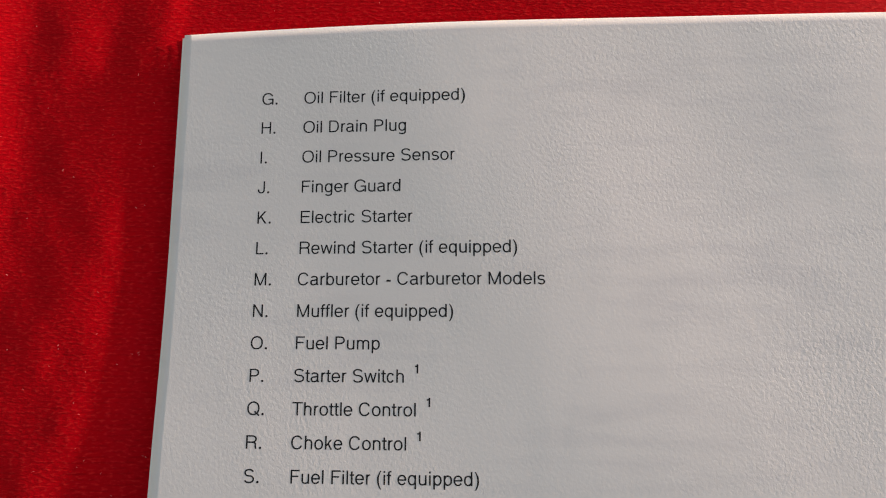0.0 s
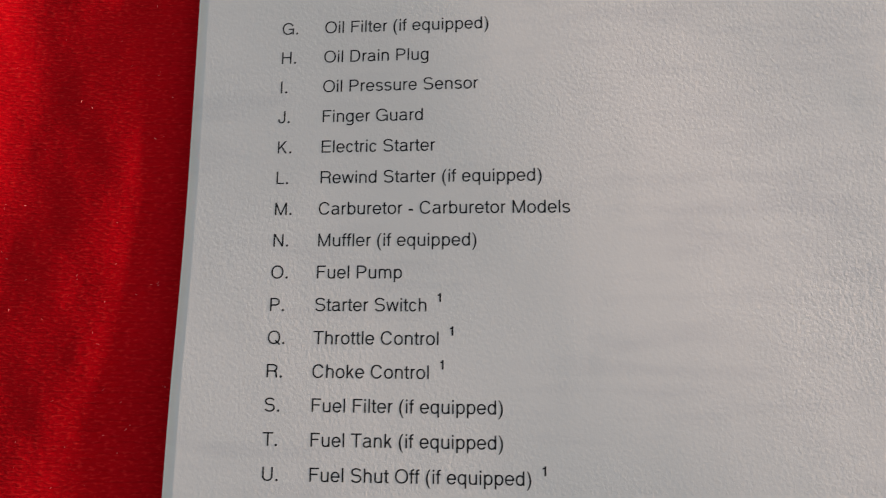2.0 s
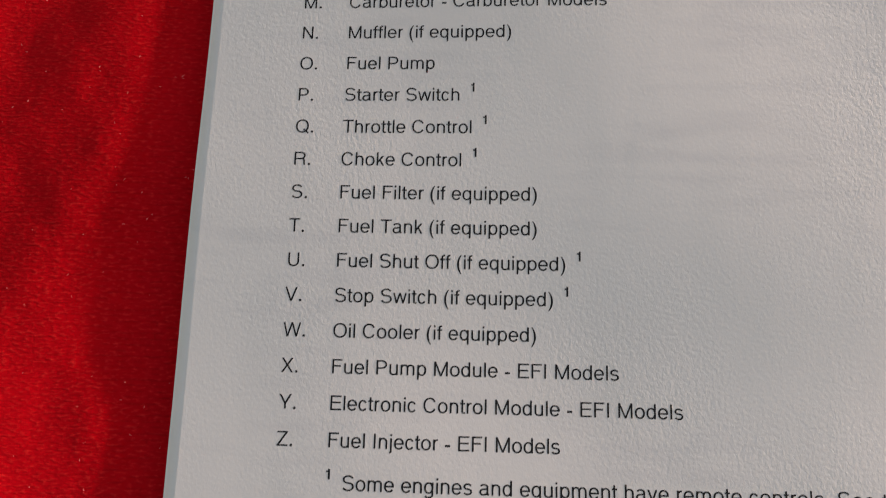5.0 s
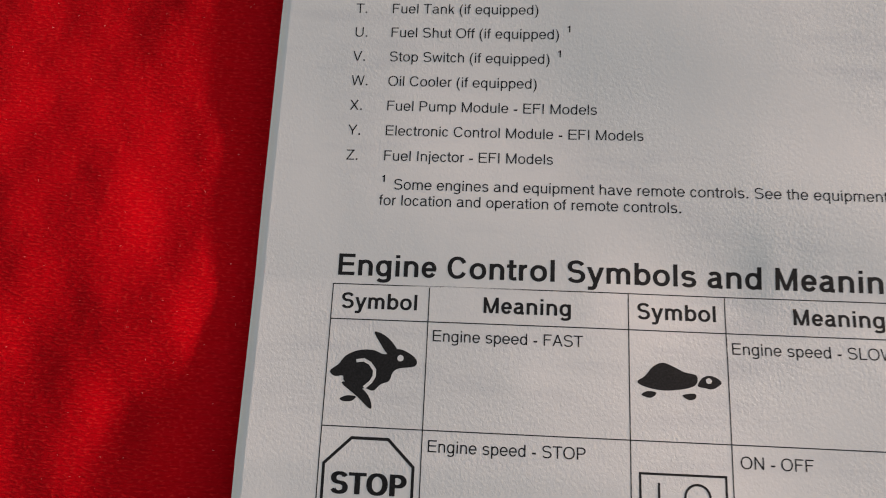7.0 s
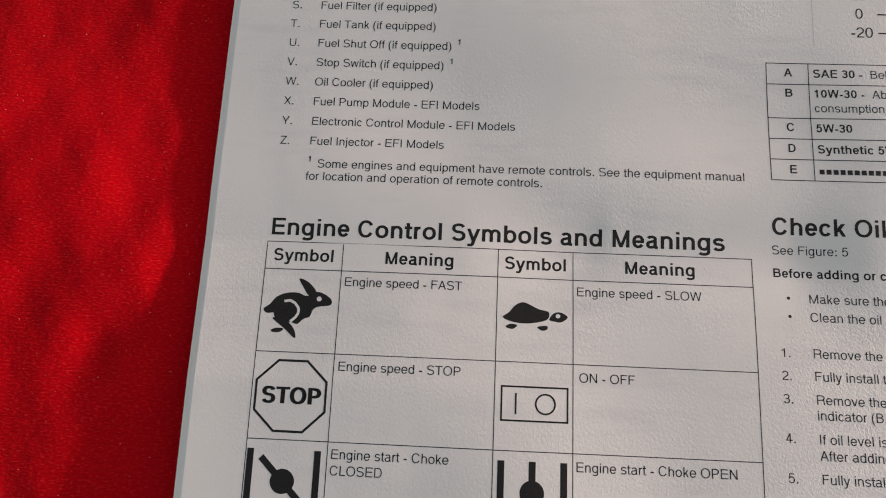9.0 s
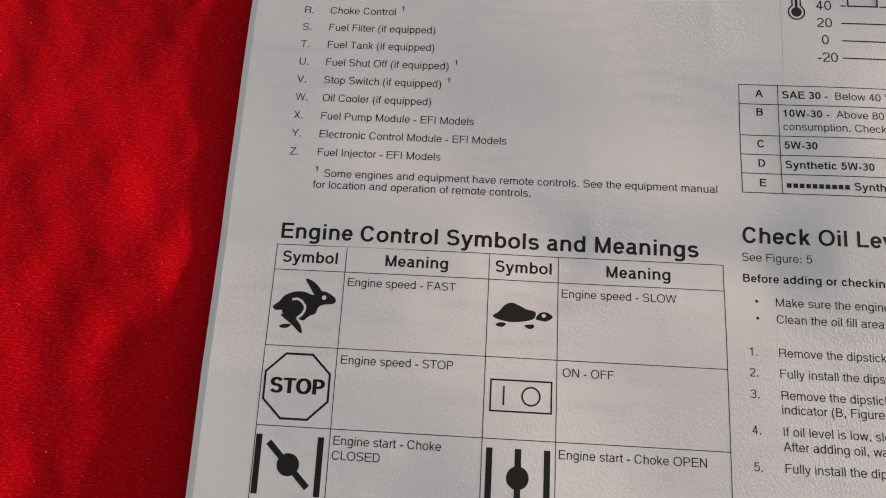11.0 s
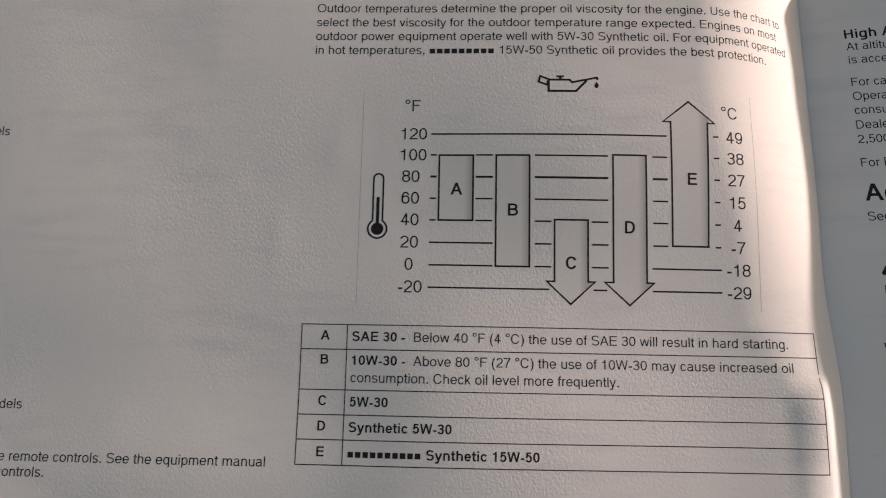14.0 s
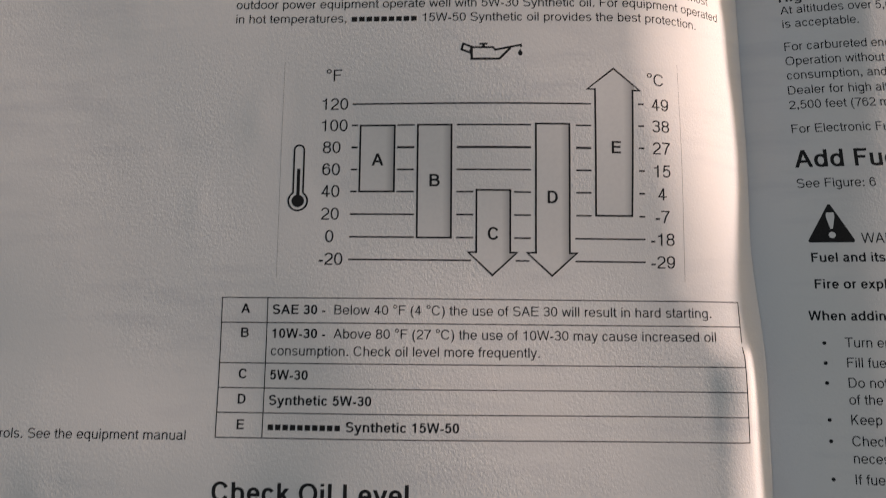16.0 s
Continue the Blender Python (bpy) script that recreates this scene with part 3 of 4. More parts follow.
def cloth_z(x, y):
    """Height of the cloth in millimetres: hollow under the booklet, with low soft folds beside it."""
    away = np.minimum(smooth(-11, -26, x) + smooth(116, 140, y) + smooth(-160, -190, y) + smooth(415, 440, x), 1)
    low = 1 - smooth(22, 58, y)
    # upright folds beside the upper half, slanting ones beside the lower half
    z = (1 - low) * (0.30 * np.sin(x / 4.6 + 1.1 * np.sin(y / 23) + 0.6) * (0.6 + 0.4 * np.sin(y / 17 + x / 9)) + 0.26 * np.sin((x - 0.3 * y) / 8.5))
    z = z + low * (0.32 * np.sin((y - 0.42 * x) / 4.3 + 0.9 * np.sin(x / 13) + 1.2) * (0.65 + 0.35 * np.sin(x / 9 + y / 15)) + 0.20 * np.sin((x + 0.2 * y) / 7.5 + np.sin(y / 11)))
    # small soft crumples at many angles
    turn = random.Random(11)
    for k in range(11):
        ang, lam, ph = turn.uniform(-0.9, 0.9), turn.uniform(7, 24), turn.uniform(0, 6.28)
        z = z + 0.0028 * lam * np.sin((x * math.cos(ang) + y * math.sin(ang)) * 6.283 / lam + ph + 0.8 * np.sin(y / 19 + k))
    z = z * away + away * 0.25 * np.sin((x * 0.5 + y) / 31 + 0.8) + np.clip(-13 - x, 0, 60) * (0.014 + 0.032 * low)
    z = z + 0.75 * bell(y, -14, 30) * smooth(-8, -20, x) - 0.3 * smooth(28, 60, y) * smooth(-16, -11, x)
    # the cloth gives way under the booklet, most under its fold
    z = z - 3.0 * smooth(-8, 20, x) * smooth(417, 400, x) * smooth(119, 112, y) - 10.0 * smooth(60, 190, x) * smooth(360, 222, x)
    return CLOTH_Z + z


def build_cloth():
    xs = np.r_[np.linspace(-420, -90, 34)[:-1], np.arange(-90, 0, 1.0), np.linspace(0, 640, 65)]
    ys = np.r_[np.linspace(-420, -110, 32)[:-1], np.arange(-110, 150, 1.3), np.linspace(151, 460, 60)]
    gx, gy = np.meshgrid(xs, ys, indexing="ij")
    gz = cloth_z(gx, gy)
    gz += 0.05 * np.random.RandomState(3).randn(*gz.shape) * (smooth(-8, -14, gx) * 0.5)
    nx, ny = gx.shape
    verts = np.stack([gx, gy, gz], -1).reshape(-1, 3) * MM
    low = verts * np.array([1, 1, 0]) - np.array([0, 0, 0.0170])
    idx = np.arange(nx * ny).reshape(nx, ny)
    q = np.stack([idx[:-1, :-1], idx[1:, :-1], idx[1:, 1:], idx[:-1, 1:]], -1).reshape(-1, 4)
    rim = np.r_[idx[:, 0], idx[-1, 1:], idx[-2::-1, -1], idx[0, -2:0:-1]]
    n = nx * ny
    sides = [(int(b), int(a), int(a) + n, int(b) + n) for a, b in zip(rim, np.r_[rim[1:], rim[:1]])]
    me = bpy.data.meshes.new("tablecloth")
    me.from_pydata(np.r_[verts, low].tolist(), [], q.tolist() + (q[:, ::-1] + n).tolist() + sides)
    me.materials.append(CLOTH)
    for p in me.polygons:
        p.use_smooth = True
    return tagged(new("tablecloth", me), "bright red knitted fleece cloth spread in low folds under the booklet", "cloth")


table = new("table")
tagged(table, "plain brown wooden table under the red cloth", "table")
table.location = (0.11, 0.02, -0.784)
top = plain_slab("tabletop", -0.60, 0.60, -0.50, 0.50, 0.738, 0.7670, wood_material(), 0.004)
top.parent = table
for lx in (-0.53, 0.53):
    for ly in (-0.43, 0.43):
        leg = plain_slab("leg", lx - 0.03, lx + 0.03, ly - 0.03, ly + 0.03, 0.0, 0.738, top.data.materials[0], 0.004)
        leg.parent = table
cloth = build_cloth()


def build_lint():
    rnd = random.Random(5)
    bm = bmesh.new()
    for _ in range(420):
        x, y = rnd.uniform(-75, -13), rnd.uniform(-75, 135)
        if rnd.random() < 0.2:
            x, y = rnd.uniform(-10, 190), rnd.uniform(121, 150)
        z = float(cloth_z(np.array(x), np.array(y))) + 0.12
        a, ln, w = rnd.uniform(0, 6.28), rnd.uniform(0.08, 0.36), rnd.uniform(0.016, 0.034)
        bend = rnd.uniform(-0.5, 0.5)
        rings = []
        for i in range(4):
            s = i / 3 - 0.5
            px, py = x + math.cos(a) * ln * s - math.sin(a) * bend * ln * s * s, y + math.sin(a) * ln * s + math.cos(a) * bend * ln * s * s
            pz = z + 0.12 * (0.25 - s * s)
            rings.append([bm.verts.new(((px - math.sin(a) * w * c) * MM, (py + math.cos(a) * w * c) * MM, (pz + w * d) * MM)) for c, d in ((1, 0), (-0.5, 0.8), (-0.5, -0.8))])
        for r, q in zip(rings, rings[1:]):
            for i in range(3):
                bm.faces.new((r[i], r[(i + 1) % 3], q[(i + 1) % 3], q[i]))
    return tagged(mesh_object("lint", bm, LINT), "tiny pale fibres caught on the red cloth", "lint", kind="stuff")


build_lint()

# ---- the booklet ----
booklet = new("booklet")
tagged(booklet, "open white engine manual printed in black, lying on red cloth", "booklet")


def edge_lean(x, y):
    """The outer edge is not cut quite square."""
    return -0.85 * (1 - smooth(10, 85, y)) * smooth(4, -9, x)


def build_left_page():
    xs = np.r_[np.arange(PAGE_L, 170, 1.2), np.linspace(170, 203.0, 67)]
    # the last columns follow the spine
    bm = sheet(xs, lambda x: (PAGE_BOTTOM, top_y(x)), left_z, 236, 0.09, lambda x, y: np.where(x > 170, 170 + (x - 170) * (spine_x(y) - 170) / 33.0, x + edge_lean(x, y)))
    return part("left_page", bm, PAPER, booklet, "white printed page with lists and a symbol table, slightly cockled")


def build_right_page():
    xs = np.r_[np.linspace(203.3, 245, 70), np.linspace(246, PAGE_R, 90)]
    bm = sheet(xs, lambda x: (PAGE_BOTTOM, 118.3 - 0.004 * (x - 203)), right_z, 200, 0.09, lambda x, y: np.where(x < 245.5, 245 - (245 - x) * (245 - spine_x(y) + 0.15) / 41.7, x))
    return part("right_page", bm, PAPER, booklet, "white printed page rising from the fold, partly in shade")


left_page = build_left_page()
right_page = build_right_page()


def under_leaf(n, x_out, drop, shift):
    """A leaf below the printed page, whose outer margin shows beyond it."""
    xs = np.r_[np.linspace(x_out, 20, 30), np.linspace(22, 199, 80)]

    def z_of(x, y):
        base = left_z(x, y) - drop - 0.15 * smooth(-2, -12, x) * (1 + 0.3 * n)
        return np.maximum(base, cloth_z(np.maximum(x, 20.0), np.minimum(y, 100.0)) + 0.75 - 0.17 * n)
    return part("leaf", sheet(xs, lambda x: (PAGE_BOTTOM - 0.3 * n, top_y(x) - 0.25 + shift), z_of, 120, 0.1, lambda x, y: x + edge_lean(x, y)), UNDER, booklet, "lower leaf showing beyond the page edge")


for i, (xo, drop, shift) in enumerate(((-12.4, 0.32, 0.0), (-12.5, 0.52, -0.1), (-12.45, 0.72, 0.1), (-12.55, 0.92, -0.2))):
    under_leaf(i, xo, drop, shift)


def right_leaf(n):
    xs = np.linspace(208, PAGE_R + 0.4 * n, 70)

    def z_of(x, y):
        return np.maximum(right_z(x, y) - 0.5 - 0.45 * n, cloth_z(np.minimum(x, 400.0), np.minimum(y, 100.0)) + 0.6 - 0.14 * n)
    return part("leaf", sheet(xs, lambda x: (PAGE_BOTTOM, 118.2 - 0.004 * (x - 203)), z_of, 80, 0.1), UNDER, booklet)


for i in range(3):
    right_leaf(i)

EM = 2.49
L, P2 = left_page, left_place

# list of parts
PITCH, FIRST = 4.456, 105.78
ITEMS = (("G", "Oil Filter (if equipped)", 0), ("H", "Oil Drain Plug", 0), ("I", "Oil Pressure Sensor", 0), ("J", "Finger Guard", 0), ("K", "Electric Starter", 0),
         ("L", "Rewind Starter (if equipped)", 0), ("M", "Carburetor - Carburetor Models", 0), ("N", "Muffler (if equipped)", 0), ("O", "Fuel Pump", 0), ("P", "Starter Switch", 1),
         ("Q", "Throttle Control", 1), ("R", "Choke Control", 1), ("S", "Fuel Filter (if equipped)", 0), ("T", "Fuel Tank (if equipped)", 0), ("U", "Fuel Shut Off (if equipped)", 1),
         ("V", "Stop Switch (if equipped)", 1), ("W", "Oil Cooler (if equipped)", 0), ("X", "Fuel Pump Module - EFI Models", 0), ("Y", "Electronic Control Module - EFI Models", 0),
         ("Z", "Fuel Injector - EFI Models", 0))
for i, (letter, words, sup) in enumerate(ITEMS):
    y = FIRST - PITCH * i
    bm = bmesh.new()
    add_text(bm, letter + ".", 0.5, y, EM)
    end = add_text(bm, words, 6.82, y, EM)
    if sup:
        add_text(bm, "1", end + 1.15, y + 1.25, 1.75, True)
    part("text_line", lay(bm, P2), INK, L, shade=False)

line_of(L, P2, 6.75, 17.35, 1.75, ("1", True), name="footnote_mark")
line_of(L, P2, 8.85, 16.1, EM, ("Some engines and equipment have remote controls. See the equipment manual", False), width=88.3)
line_of(L, P2, 6.6, 13.35, EM, ("for location and operation of remote controls.", False), width=49.4)
line_of(L, P2, 0.25, 1.45, 4.93, ("Engine Control Symbols and Meanings", True), width=92.7, name="heading")


def rule_table(name, cols, rows_, w, page, place):
    """Each rule of a printed table by itself."""
    for cx in cols:
        mark(name, page, place, lambda bm: stroke(bm, [(cx, rows_[0] + w / 2), (cx, rows_[-1] - w / 2)], w), "", SOFT_INK)
    for ry in rows_:
        mark(name, page, place, lambda bm: stroke(bm, [(cols[0], ry), (cols[-1], ry)], w), "", SOFT_INK, lift=LIFT + 0.001)


rule_table("table_rule", (0, 15.75, 47.3, 62.4, 98.0), (0, -5.7, -22.4, -39.1, -55.6), 0.17, L, P2)
for x, s in ((1.4, "Symbol"), (24.25, "Meaning"), (48.5, "Symbol"), (72.55, "Meaning")):
    line_of(L, P2, x, -3.95, 3.52, (s, True), name="table_heading")
for x, y, s in ((16.45, -8.75, "Engine speed - FAST"), (63.0, -8.9, "Engine speed - SLOW"), (16.5, -25.6, "Engine speed - STOP"), (63.5, -25.8, "ON - OFF"),
                (16.35, -42.2, "Engine start - Choke"), (16.35, -45.2, "CLOSED"), (62.9, -42.4, "Engine start - Choke OPEN")):
    line_of(L, P2, x, y, EM, (s, False))


def rounded(pts, n=4):
    """A closed smooth curve through a few corner points."""
    out, k = [], len(pts)
    p = [Vector(q) for q in pts]
    for i in range(k):
        a, b, c, d = p[i - 1], p[i], p[(i + 1) % k], p[(i + 2) % k]
        for j in range(n):
            u = j / n
            out.append(tuple(0.5 * (2 * b + (c - a) * u + (2 * a - 5 * b + 4 * c - d) * u * u + (3 * b - a - 3 * c + d) * u ** 3)))
    return out


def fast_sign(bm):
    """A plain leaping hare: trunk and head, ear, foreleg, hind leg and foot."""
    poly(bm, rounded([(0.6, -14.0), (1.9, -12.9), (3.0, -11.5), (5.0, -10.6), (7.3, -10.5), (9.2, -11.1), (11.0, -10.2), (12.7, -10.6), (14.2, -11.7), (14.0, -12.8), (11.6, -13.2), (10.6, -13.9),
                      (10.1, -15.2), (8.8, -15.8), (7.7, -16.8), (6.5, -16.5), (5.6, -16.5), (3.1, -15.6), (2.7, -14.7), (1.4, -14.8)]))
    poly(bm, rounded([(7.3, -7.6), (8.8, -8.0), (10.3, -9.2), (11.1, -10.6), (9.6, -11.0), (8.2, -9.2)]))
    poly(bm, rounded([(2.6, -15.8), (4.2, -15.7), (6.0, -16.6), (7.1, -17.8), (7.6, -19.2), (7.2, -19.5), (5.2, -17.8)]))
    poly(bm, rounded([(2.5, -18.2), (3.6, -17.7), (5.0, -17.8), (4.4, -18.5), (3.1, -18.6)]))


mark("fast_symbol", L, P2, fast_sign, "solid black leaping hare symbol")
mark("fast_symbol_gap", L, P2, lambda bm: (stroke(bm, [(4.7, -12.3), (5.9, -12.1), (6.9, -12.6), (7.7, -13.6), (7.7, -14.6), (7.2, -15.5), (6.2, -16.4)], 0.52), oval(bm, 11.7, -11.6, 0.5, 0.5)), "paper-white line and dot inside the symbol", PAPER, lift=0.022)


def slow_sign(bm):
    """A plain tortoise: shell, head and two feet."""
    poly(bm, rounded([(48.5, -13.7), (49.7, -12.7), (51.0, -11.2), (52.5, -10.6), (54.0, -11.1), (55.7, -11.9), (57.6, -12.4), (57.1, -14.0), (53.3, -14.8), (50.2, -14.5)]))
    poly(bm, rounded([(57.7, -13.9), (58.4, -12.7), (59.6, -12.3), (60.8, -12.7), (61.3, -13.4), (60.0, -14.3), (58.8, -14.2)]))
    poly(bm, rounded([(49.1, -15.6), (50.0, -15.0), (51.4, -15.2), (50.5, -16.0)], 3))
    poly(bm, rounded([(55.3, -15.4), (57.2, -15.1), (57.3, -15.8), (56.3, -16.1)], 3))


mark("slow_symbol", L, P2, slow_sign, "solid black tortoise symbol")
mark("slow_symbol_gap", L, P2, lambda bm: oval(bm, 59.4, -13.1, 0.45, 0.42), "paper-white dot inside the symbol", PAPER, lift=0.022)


def octagon(bm):
    c, a, s = (7.7, -30.8), 6.75, 2.85
    stroke(bm, [(c[0] + x, c[1] + y) for x, y in ((-s, a), (s, a), (a + 0.15, s), (a + 0.15, -s), (s, -a), (-s, -a), (-a - 0.15, -s), (-a - 0.15, s))], 0.46, True)


mark("stop_symbol", L, P2, octagon, "black octagon outline")
bm = bmesh.new()
add_text(bm, "STOP", 1.95, -32.3, 4.4, True, 11.9, 0.03)
slice_up(bm, 1.5)
part("stop_word", lay(bm, P2), INK, L, shade=False)


def on_off(bm):
    stroke(bm, [(48.65, -27.1), (61.35, -27.1), (61.35, -33.5), (48.65, -33.5)], 0.34, True)
    stroke(bm, [(51.4, -28.35), (51.4, -32.3)], 0.34)
    stroke(bm, circle_pts(57.1, -30.25, 1.85), 0.34, True)


mark("on_off_symbol", L, P2, on_off, "black box with a stroke and a ring")


def choke_closed(bm):
    stroke(bm, [(0.9, -40.9), (0.9, -52.8)], 1.3)
    stroke(bm, [(13.9, -40.9), (13.9, -52.8)], 1.3)
    oval(bm, 7.45, -46.75, 2.35, 2.3)
    stroke(bm, [(3.0, -42.4), (11.8, -51.1)], 1.3)


def choke_open(bm):
    stroke(bm, [(48.85, -40.9), (48.85, -52.8)], 1.3)
    stroke(bm, [(60.7, -40.9), (60.7, -52.8)], 1.3)
    oval(bm, 54.75, -46.6, 2.3, 2.3)
    stroke(bm, [(54.75, -40.9), (54.75, -52.0)], 1.3)


mark("choke_closed_symbol", L, P2, choke_closed, "two black bars with a tilted valve plate")
mark("choke_open_symbol", L, P2, choke_open, "two black bars with an upright valve plate")

# oil chart
P2 = column_place
for y, s in ((105.8, "Outdoor temperatures determine the proper oil viscosity for the engine. Use the chart to"), (102.7, "select the best viscosity for the outdoor temperature range expected. Engines on most"),
             (99.65, "outdoor power equipment operate well with 5W-30 Synthetic oil. For equipment operated")):
    line_of(L, P2, 102.2, y, EM * 1.013, (s, False))
line_of(L, P2, 102.2, 96.6, EM * 1.013, ("in hot temperatures, ", False), (5.25, None), (" 15W-50 Synthetic oil provides the best protection.", False))


def oil_can(bm):
    def q(px, py):
        return 147.1 + (px - 880) * 0.1093, 91.0 - (py - 137) * 0.109
    stroke(bm, [q(899, 137), q(937, 137), q(941, 142), q(986, 132.5), q(987, 137)], 0.42)
    stroke(bm, [q(899, 134), q(899, 159), q(948, 159), q(968, 138)], 0.46)
    stroke(bm, [q(884, 130), q(899, 136), q(896, 147), q(881, 141)], 0.40, True)
    stroke(bm, [q(920, 137), q(920, 131)], 0.5)
    stroke(bm, [q(913, 130.5), q(927, 130.5)], 0.4)
    oval(bm, *q(985, 148), 0.42, 0.55)
    poly(bm, [q(982, 146), q(985, 140), q(988, 146)])


mark("oil_can_symbol", L, P2, oil_can, "black outline of an oil can")

SCALE_F = (("120", 79.6), ("100", 75.32), ("80", 71.0), ("60", 66.7), ("40", 62.45), ("20", 58.1), ("0", 53.8), ("-20", 49.5))
for s, y in SCALE_F:
    w = text_width(s) * 3.3
    line_of(L, P2, 122.75 - w / 2 - (0.35 if len(s) < 3 else 0.0), y - 1.05, 3.3, (s, False), name="scale_number")
SCALE_C = (("49", 79.75), ("38", 75.5), ("27", 71.2), ("15", 66.8), ("4", 62.4), ("-7", 58.1), ("-18", 53.8), ("-29", 49.5))
for s, y in SCALE_C:
    w = text_width(s) * 3.3
    line_of(L, P2, 185.5 - w / 2, y - 1.15, 3.3, (s, False), name="scale_number")
line_of(L, P2, 120.75, 84.35, 3.3, ("°F", False), name="unit_sign")
line_of(L, P2, 182.9, 83.6, 3.3, ("°C", False), name="unit_sign")


def chart_lines():
    w = 0.31
    full = {79.65: ((126.2, 172.0),), 75.4: ((126.2, 127.4), (135.0, 138.3), (146.4, 160.5), (169.1, 172.0)), 71.05: ((126.2, 127.4), (135.0, 138.3), (146.4, 160.5), (169.1, 172.0)),
            66.75: ((126.2, 127.4), (135.0, 138.3), (146.4, 160.5), (169.1, 172.0)), 62.5: ((126.2, 127.4), (135.0, 138.3), (146.4, 149.6), (157.3, 160.5), (169.1, 172.0)),
            58.15: ((126.2, 138.4), (146.4, 149.6), (157.3, 160.5), (169.1, 172.0)), 53.8: ((126.2, 138.4), (146.4, 149.6), (157.3, 160.5), (168.9, 182.2)),
            49.5: ((126.1, 149.2), (157.6, 160.2), (168.9, 182.2))}
    for y, spans in full.items():
        for a, b in spans:
            mark("scale_line", L, P2, lambda bm: stroke(bm, [(a, y), (b, y)], w * (1.35 if y in (71.05,) else 1.0)))
    for y in (79.75, 75.45, 71.15, 66.8, 62.45, 58.1):
        mark("scale_tick", L, P2, lambda bm: stroke(bm, [(181.1, y), (182.2, y)], w))


chart_lines()
# the faint border of the chart's picture
for x in (112.6, 189.6):
    mark("chart_border", L, P2, lambda bm: stroke(bm, [(x, 88.5), (x, 46.0)], 0.09), "thin faint grey line", FAINT_INK)
SHAPES = {
    "A": [(127.9, 75.35), (134.5, 75.35), (134.5, 62.5), (127.9, 62.5)],
    "B": [(138.95, 75.4), (145.4, 75.4), (145.4, 53.75), (138.95, 53.75)],
    "C": [(150.2, 62.85), (156.6, 62.85), (156.6, 51.05), (157.9, 51.05), (153.25, 46.75), (148.7, 51.05), (150.2, 51.05)],
    "D": [(161.45, 75.65), (167.85, 75.65), (167.85, 51.05), (169.2, 51.05), (164.5, 46.75), (159.8, 51.05), (161.45, 51.05)],
    "E": [(172.85, 58.2), (179.75, 58.2), (180.1, 82.45), (181.5, 82.45), (176.5, 86.8), (171.35, 82.6), (172.85, 82.6)],
}


def tint_fill(pts):
    bm = bmesh.new()
    if len(pts) == 7:
        poly(bm, [pts[0], pts[1], pts[2], pts[6]])
        poly(bm, pts[3:6])
    else:
        poly(bm, pts)
    bmesh.ops.triangulate(bm, faces=bm.faces[:])
    slice_up(bm, 1.5)
    body = sorted(p[0] for p in pts)
    x0, x1 = body[1], body[-2]
    uv = bm.loops.layers.uv.new("UVMap")
    for f in bm.faces:
        for lp in f.loops:
            lp[uv].uv = (min(1.0, max(0.0, (lp.vert.co.x - x0) / (x1 - x0))), 0.5)
    return part("grey_tint", lay(bm, P2, 0.004), TINT, L, "pale grey printed tint", shade=False)


for s, pts in SHAPES.items():
    tint_fill(pts)
    mark("oil_bar", L, P2, lambda bm: stroke(bm, pts, 0.35, True), "black outlined bar of the oil chart")
for s, x, y in (("A", 131.3, 67.5), ("B", 142.2, 63.5), ("C", 153.4, 53.45), ("D", 164.6, 60.45), ("E", 176.75, 70.1)):
    line_of(L, P2, x - text_width(s, True) * 3.3 / 2, y, 3.3, (s, True), name="bar_letter")


def thermometer(bm):
    r, b = 0.95, (116.15, 60.65)
    left = [(b[0] - r, b[1] + 1.5), (b[0] - r, 70.6)]
    arc = circle_pts(b[0], 70.6, r, 10, 180, 0)
    stroke(bm, left + arc[1:-1] + [(b[0] + r, 70.6), (b[0] + r, b[1] + 1.5)], 0.34)
    stroke(bm, circle_pts(*b, 1.82, 30, 122, 418), 0.34)
    oval(bm, *b, 1.2, 1.2)
    stroke(bm, [(b[0], b[1]), (b[0], 66.9)], 0.62)


mark("thermometer_symbol", L, P2, thermometer, "black outline thermometer")

rule_table("table_rule", (102.5, 111.15, 200.2), (42.2, 37.55, 30.05, 25.5, 21.0, 16.5), 0.19, L, P2)
for s, y in (("A", 39.3), ("B", 34.8), ("C", 27.2), ("D", 22.6), ("E", 18.0)):
    line_of(L, P2, 107.0 - text_width(s, True) * EM / 2, y, EM, (s, True), name="row_letter")
line_of(L, P2, 112.0, 39.15, EM, ("SAE 30 - ", True), (" Below 40 °F (4 °C) the use of SAE 30 will result in hard starting.", False), width=82.6)
line_of(L, P2, 112.0, 34.7, EM, ("10W-30 - ", True), (" Above 80 °F (27 °C) the use of 10W-30 may cause increased oil", False), width=83.2)
line_of(L, P2, 112.0, 31.5, EM, ("consumption. Check oil level more frequently.", False))
line_of(L, P2, 112.0, 27.05, EM, ("5W-30", True))
line_of(L, P2, 112.0, 22.45, EM, ("Synthetic 5W-30", True))
line_of(L, P2, 112.0, 17.8, EM, (5.45, None), (" Synthetic 15W-50", True), width=35.3)

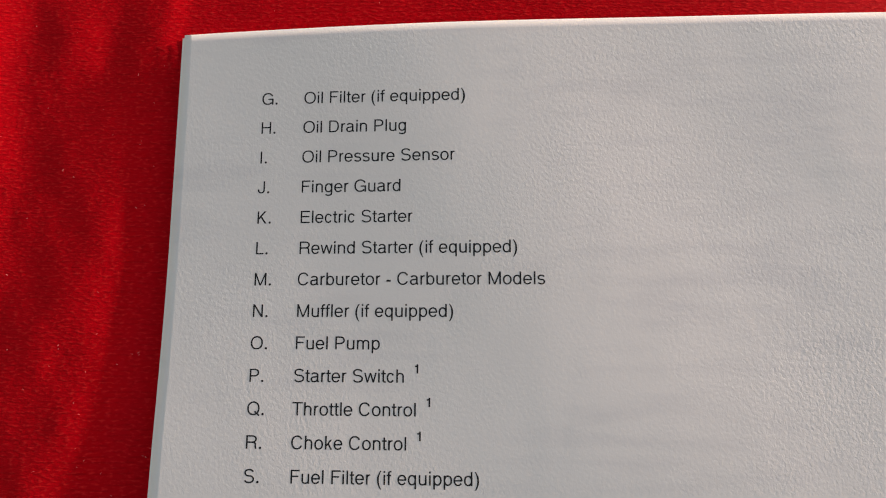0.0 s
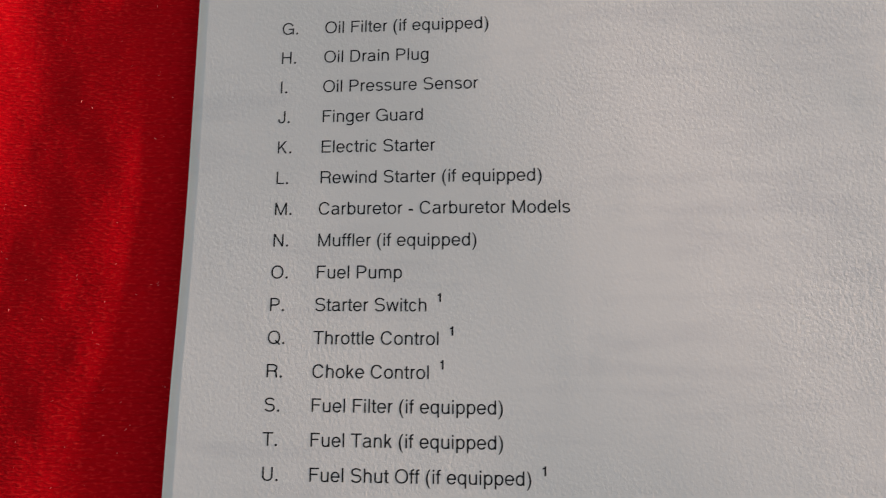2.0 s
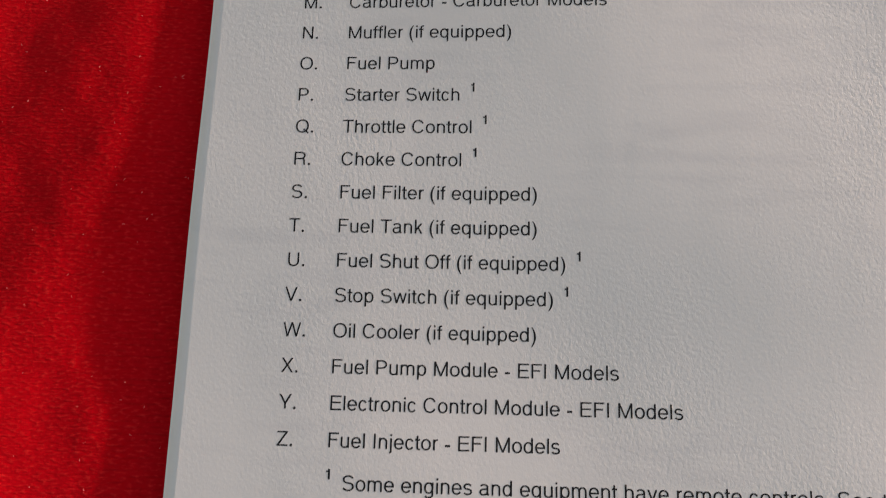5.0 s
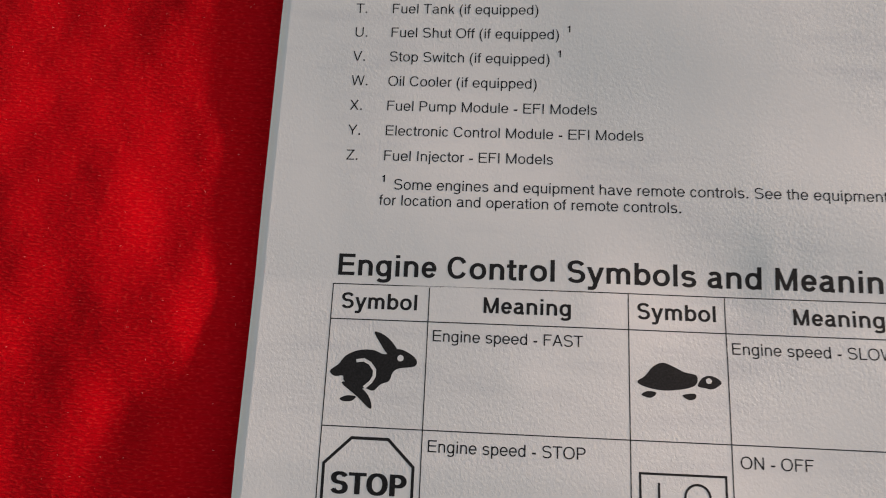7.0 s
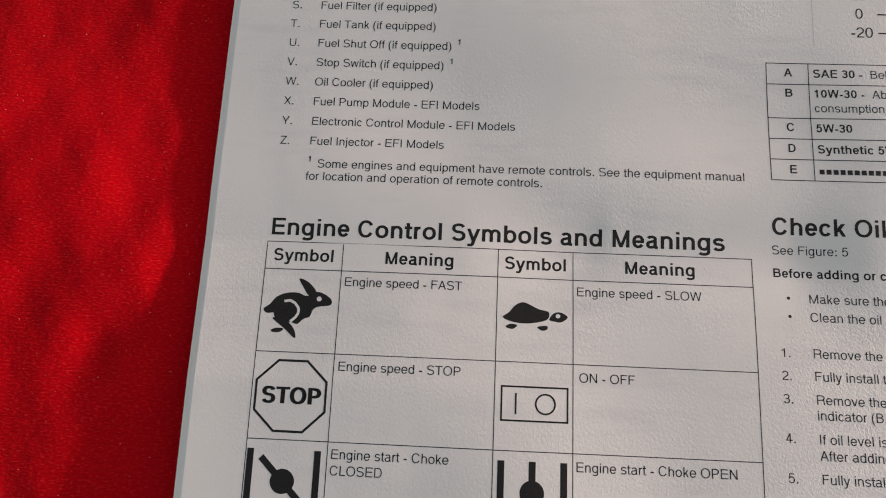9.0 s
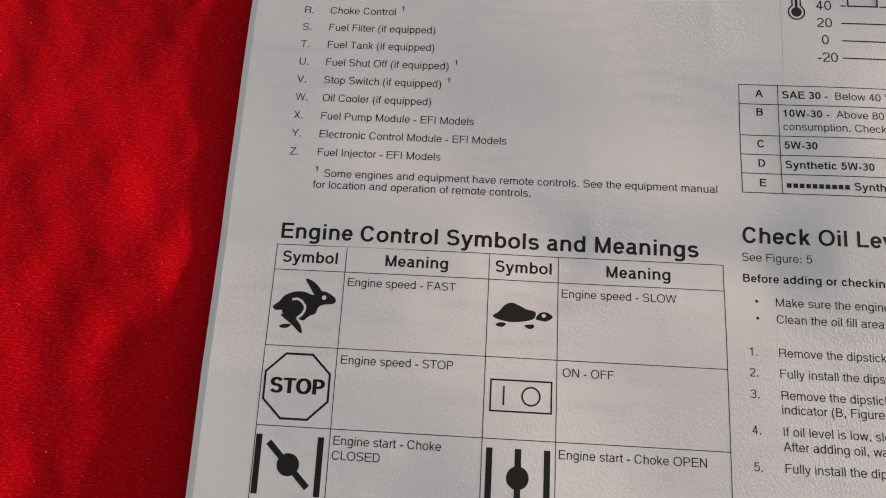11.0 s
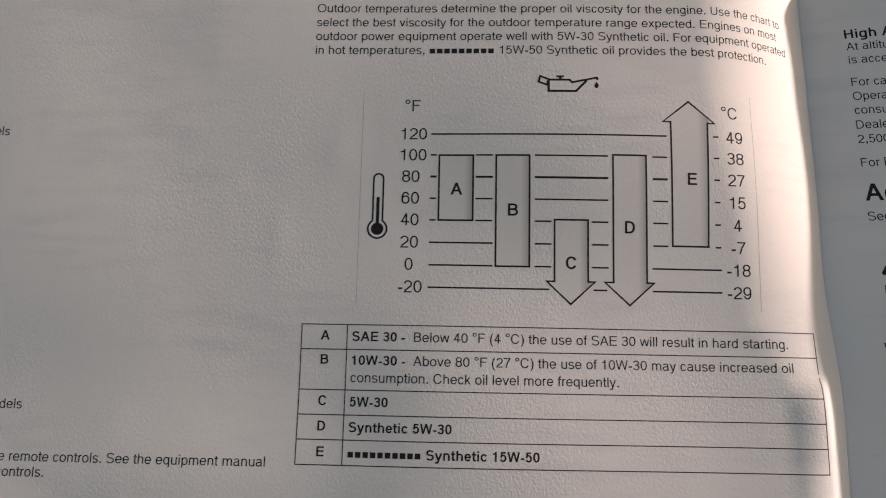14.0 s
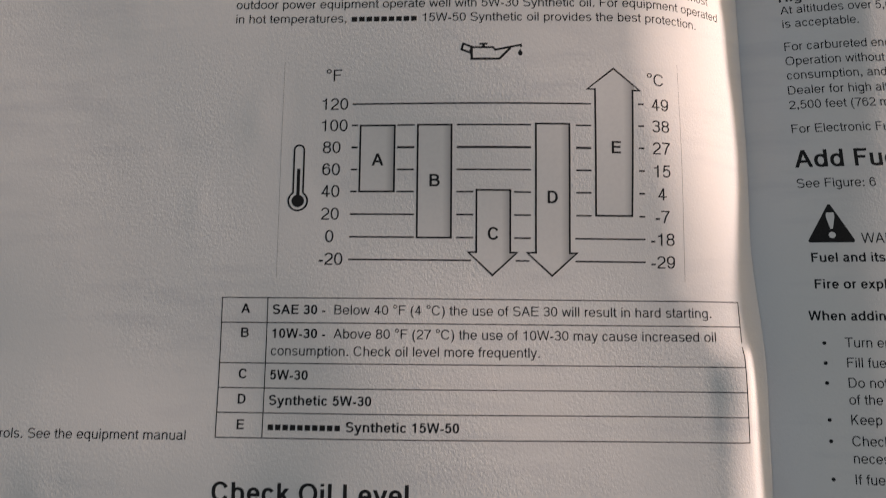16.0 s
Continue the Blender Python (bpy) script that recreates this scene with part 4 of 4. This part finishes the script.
# oil level steps
line_of(L, P2, 102.05, 5.1, 4.9, ("Check Oil Level", True), name="heading")
line_of(L, P2, 102.0, 1.1, EM, ("See Figure: 5", False))
line_of(L, P2, 102.0, -3.55, EM, ("Before adding or checking the oil", True))
for y, num, s in ((-8.6, "", "Make sure the engine is level."), (-12.25, "", "Clean the oil fill area of any debris."), (-19.35, "1.", "Remove the dipstick (A, Figure 5) and"), (-23.7, "2.", "Fully install the dipstick (A, Figure 5)."),
                  (-28.1, "3.", "Remove the dipstick and check the oil"), (-31.0, "", "indicator (B, Figure 5) on"), (-35.4, "4.", "If oil level is low, slowly add"), (-38.4, "", "After adding oil, wait one"),
                  (-42.65, "5.", "Fully install the dipstick")):
    bm = bmesh.new()
    if num:
        add_text(bm, num, 102.45, y, EM)
    elif y > -13:
        oval(bm, 104.8, y + 0.9, 0.33, 0.33, n=12)
    add_text(bm, s, 108.65, y, EM)
    part("text_line", lay(bm, P2), INK, L, shade=False)

# facing page
RP, Q2 = right_page, right_place
line_of(RP, Q2, 212.5, 104.3, 2.93, ("High Altitude", True), name="heading")
for x, y, s in ((212.7, 101.5, "At altitudes over 5,000"), (212.7, 98.45, "is acceptable."), (212.65, 93.45, "For carbureted engines"), (212.7, 90.35, "Operation without the"), (212.7, 87.3, "consumption, and in"),
                (212.5, 84.1, "Dealer for high altitude"), (212.5, 81.0, "2,500 feet (762 meters)"), (212.3, 75.95, "For Electronic Fuel"), (212.1, 64.7, "See Figure: 6")):
    line_of(RP, Q2, x, y, EM, (s, False))
line_of(RP, Q2, 212.2, 68.8, 4.93, ("Add Fuel", True), name="heading")


def warning(bm):
    a, b, c = Vector((213.0, 53.8)), Vector((222.0, 53.75)), Vector((217.6, 61.6))
    poly(bm, [a.lerp(b, 0.05), b.lerp(a, 0.05), b.lerp(c, 0.05), c.lerp(b, 0.05), c.lerp(a, 0.05), a.lerp(c, 0.05)])


mark("warning_symbol", RP, Q2, warning, "solid black warning triangle")
mark("warning_symbol_stroke", RP, Q2, lambda bm: (poly(bm, [(216.95, 59.6), (218.3, 59.6), (218.45, 58.9), (217.9, 56.4), (217.4, 56.4), (216.8, 58.9)]), oval(bm, 217.65, 55.2, 0.66, 0.62)), "paper-white exclamation mark", PAPER, lift=0.022)
line_of(RP, Q2, 222.9, 53.6, EM * 1.1, ("WARNING", False))
for x, y, s in ((213.3, 50.05, "Fuel and its vapors"), (213.5, 45.0, "Fire or explosion"), (212.1, 39.05, "When adding")):
    line_of(RP, Q2, x, y, EM, (s, True))
for y, s in ((34.1, "Turn engine"), (30.4, "Fill fuel"), (26.75, "Do not"), (23.7, "of the"), (20.1, "Keep"), (16.3, "Check"), (13.25, "necessary"), (9.55, "If fuel")):
    bm = bmesh.new()
    if s not in ("of the", "necessary"):
        oval(bm, 214.6, y + 0.75, 0.36, 0.36, n=12)
    add_text(bm, s, 218.2, y, EM)
    part("text_line", lay(bm, Q2), INK, RP, shade=False)
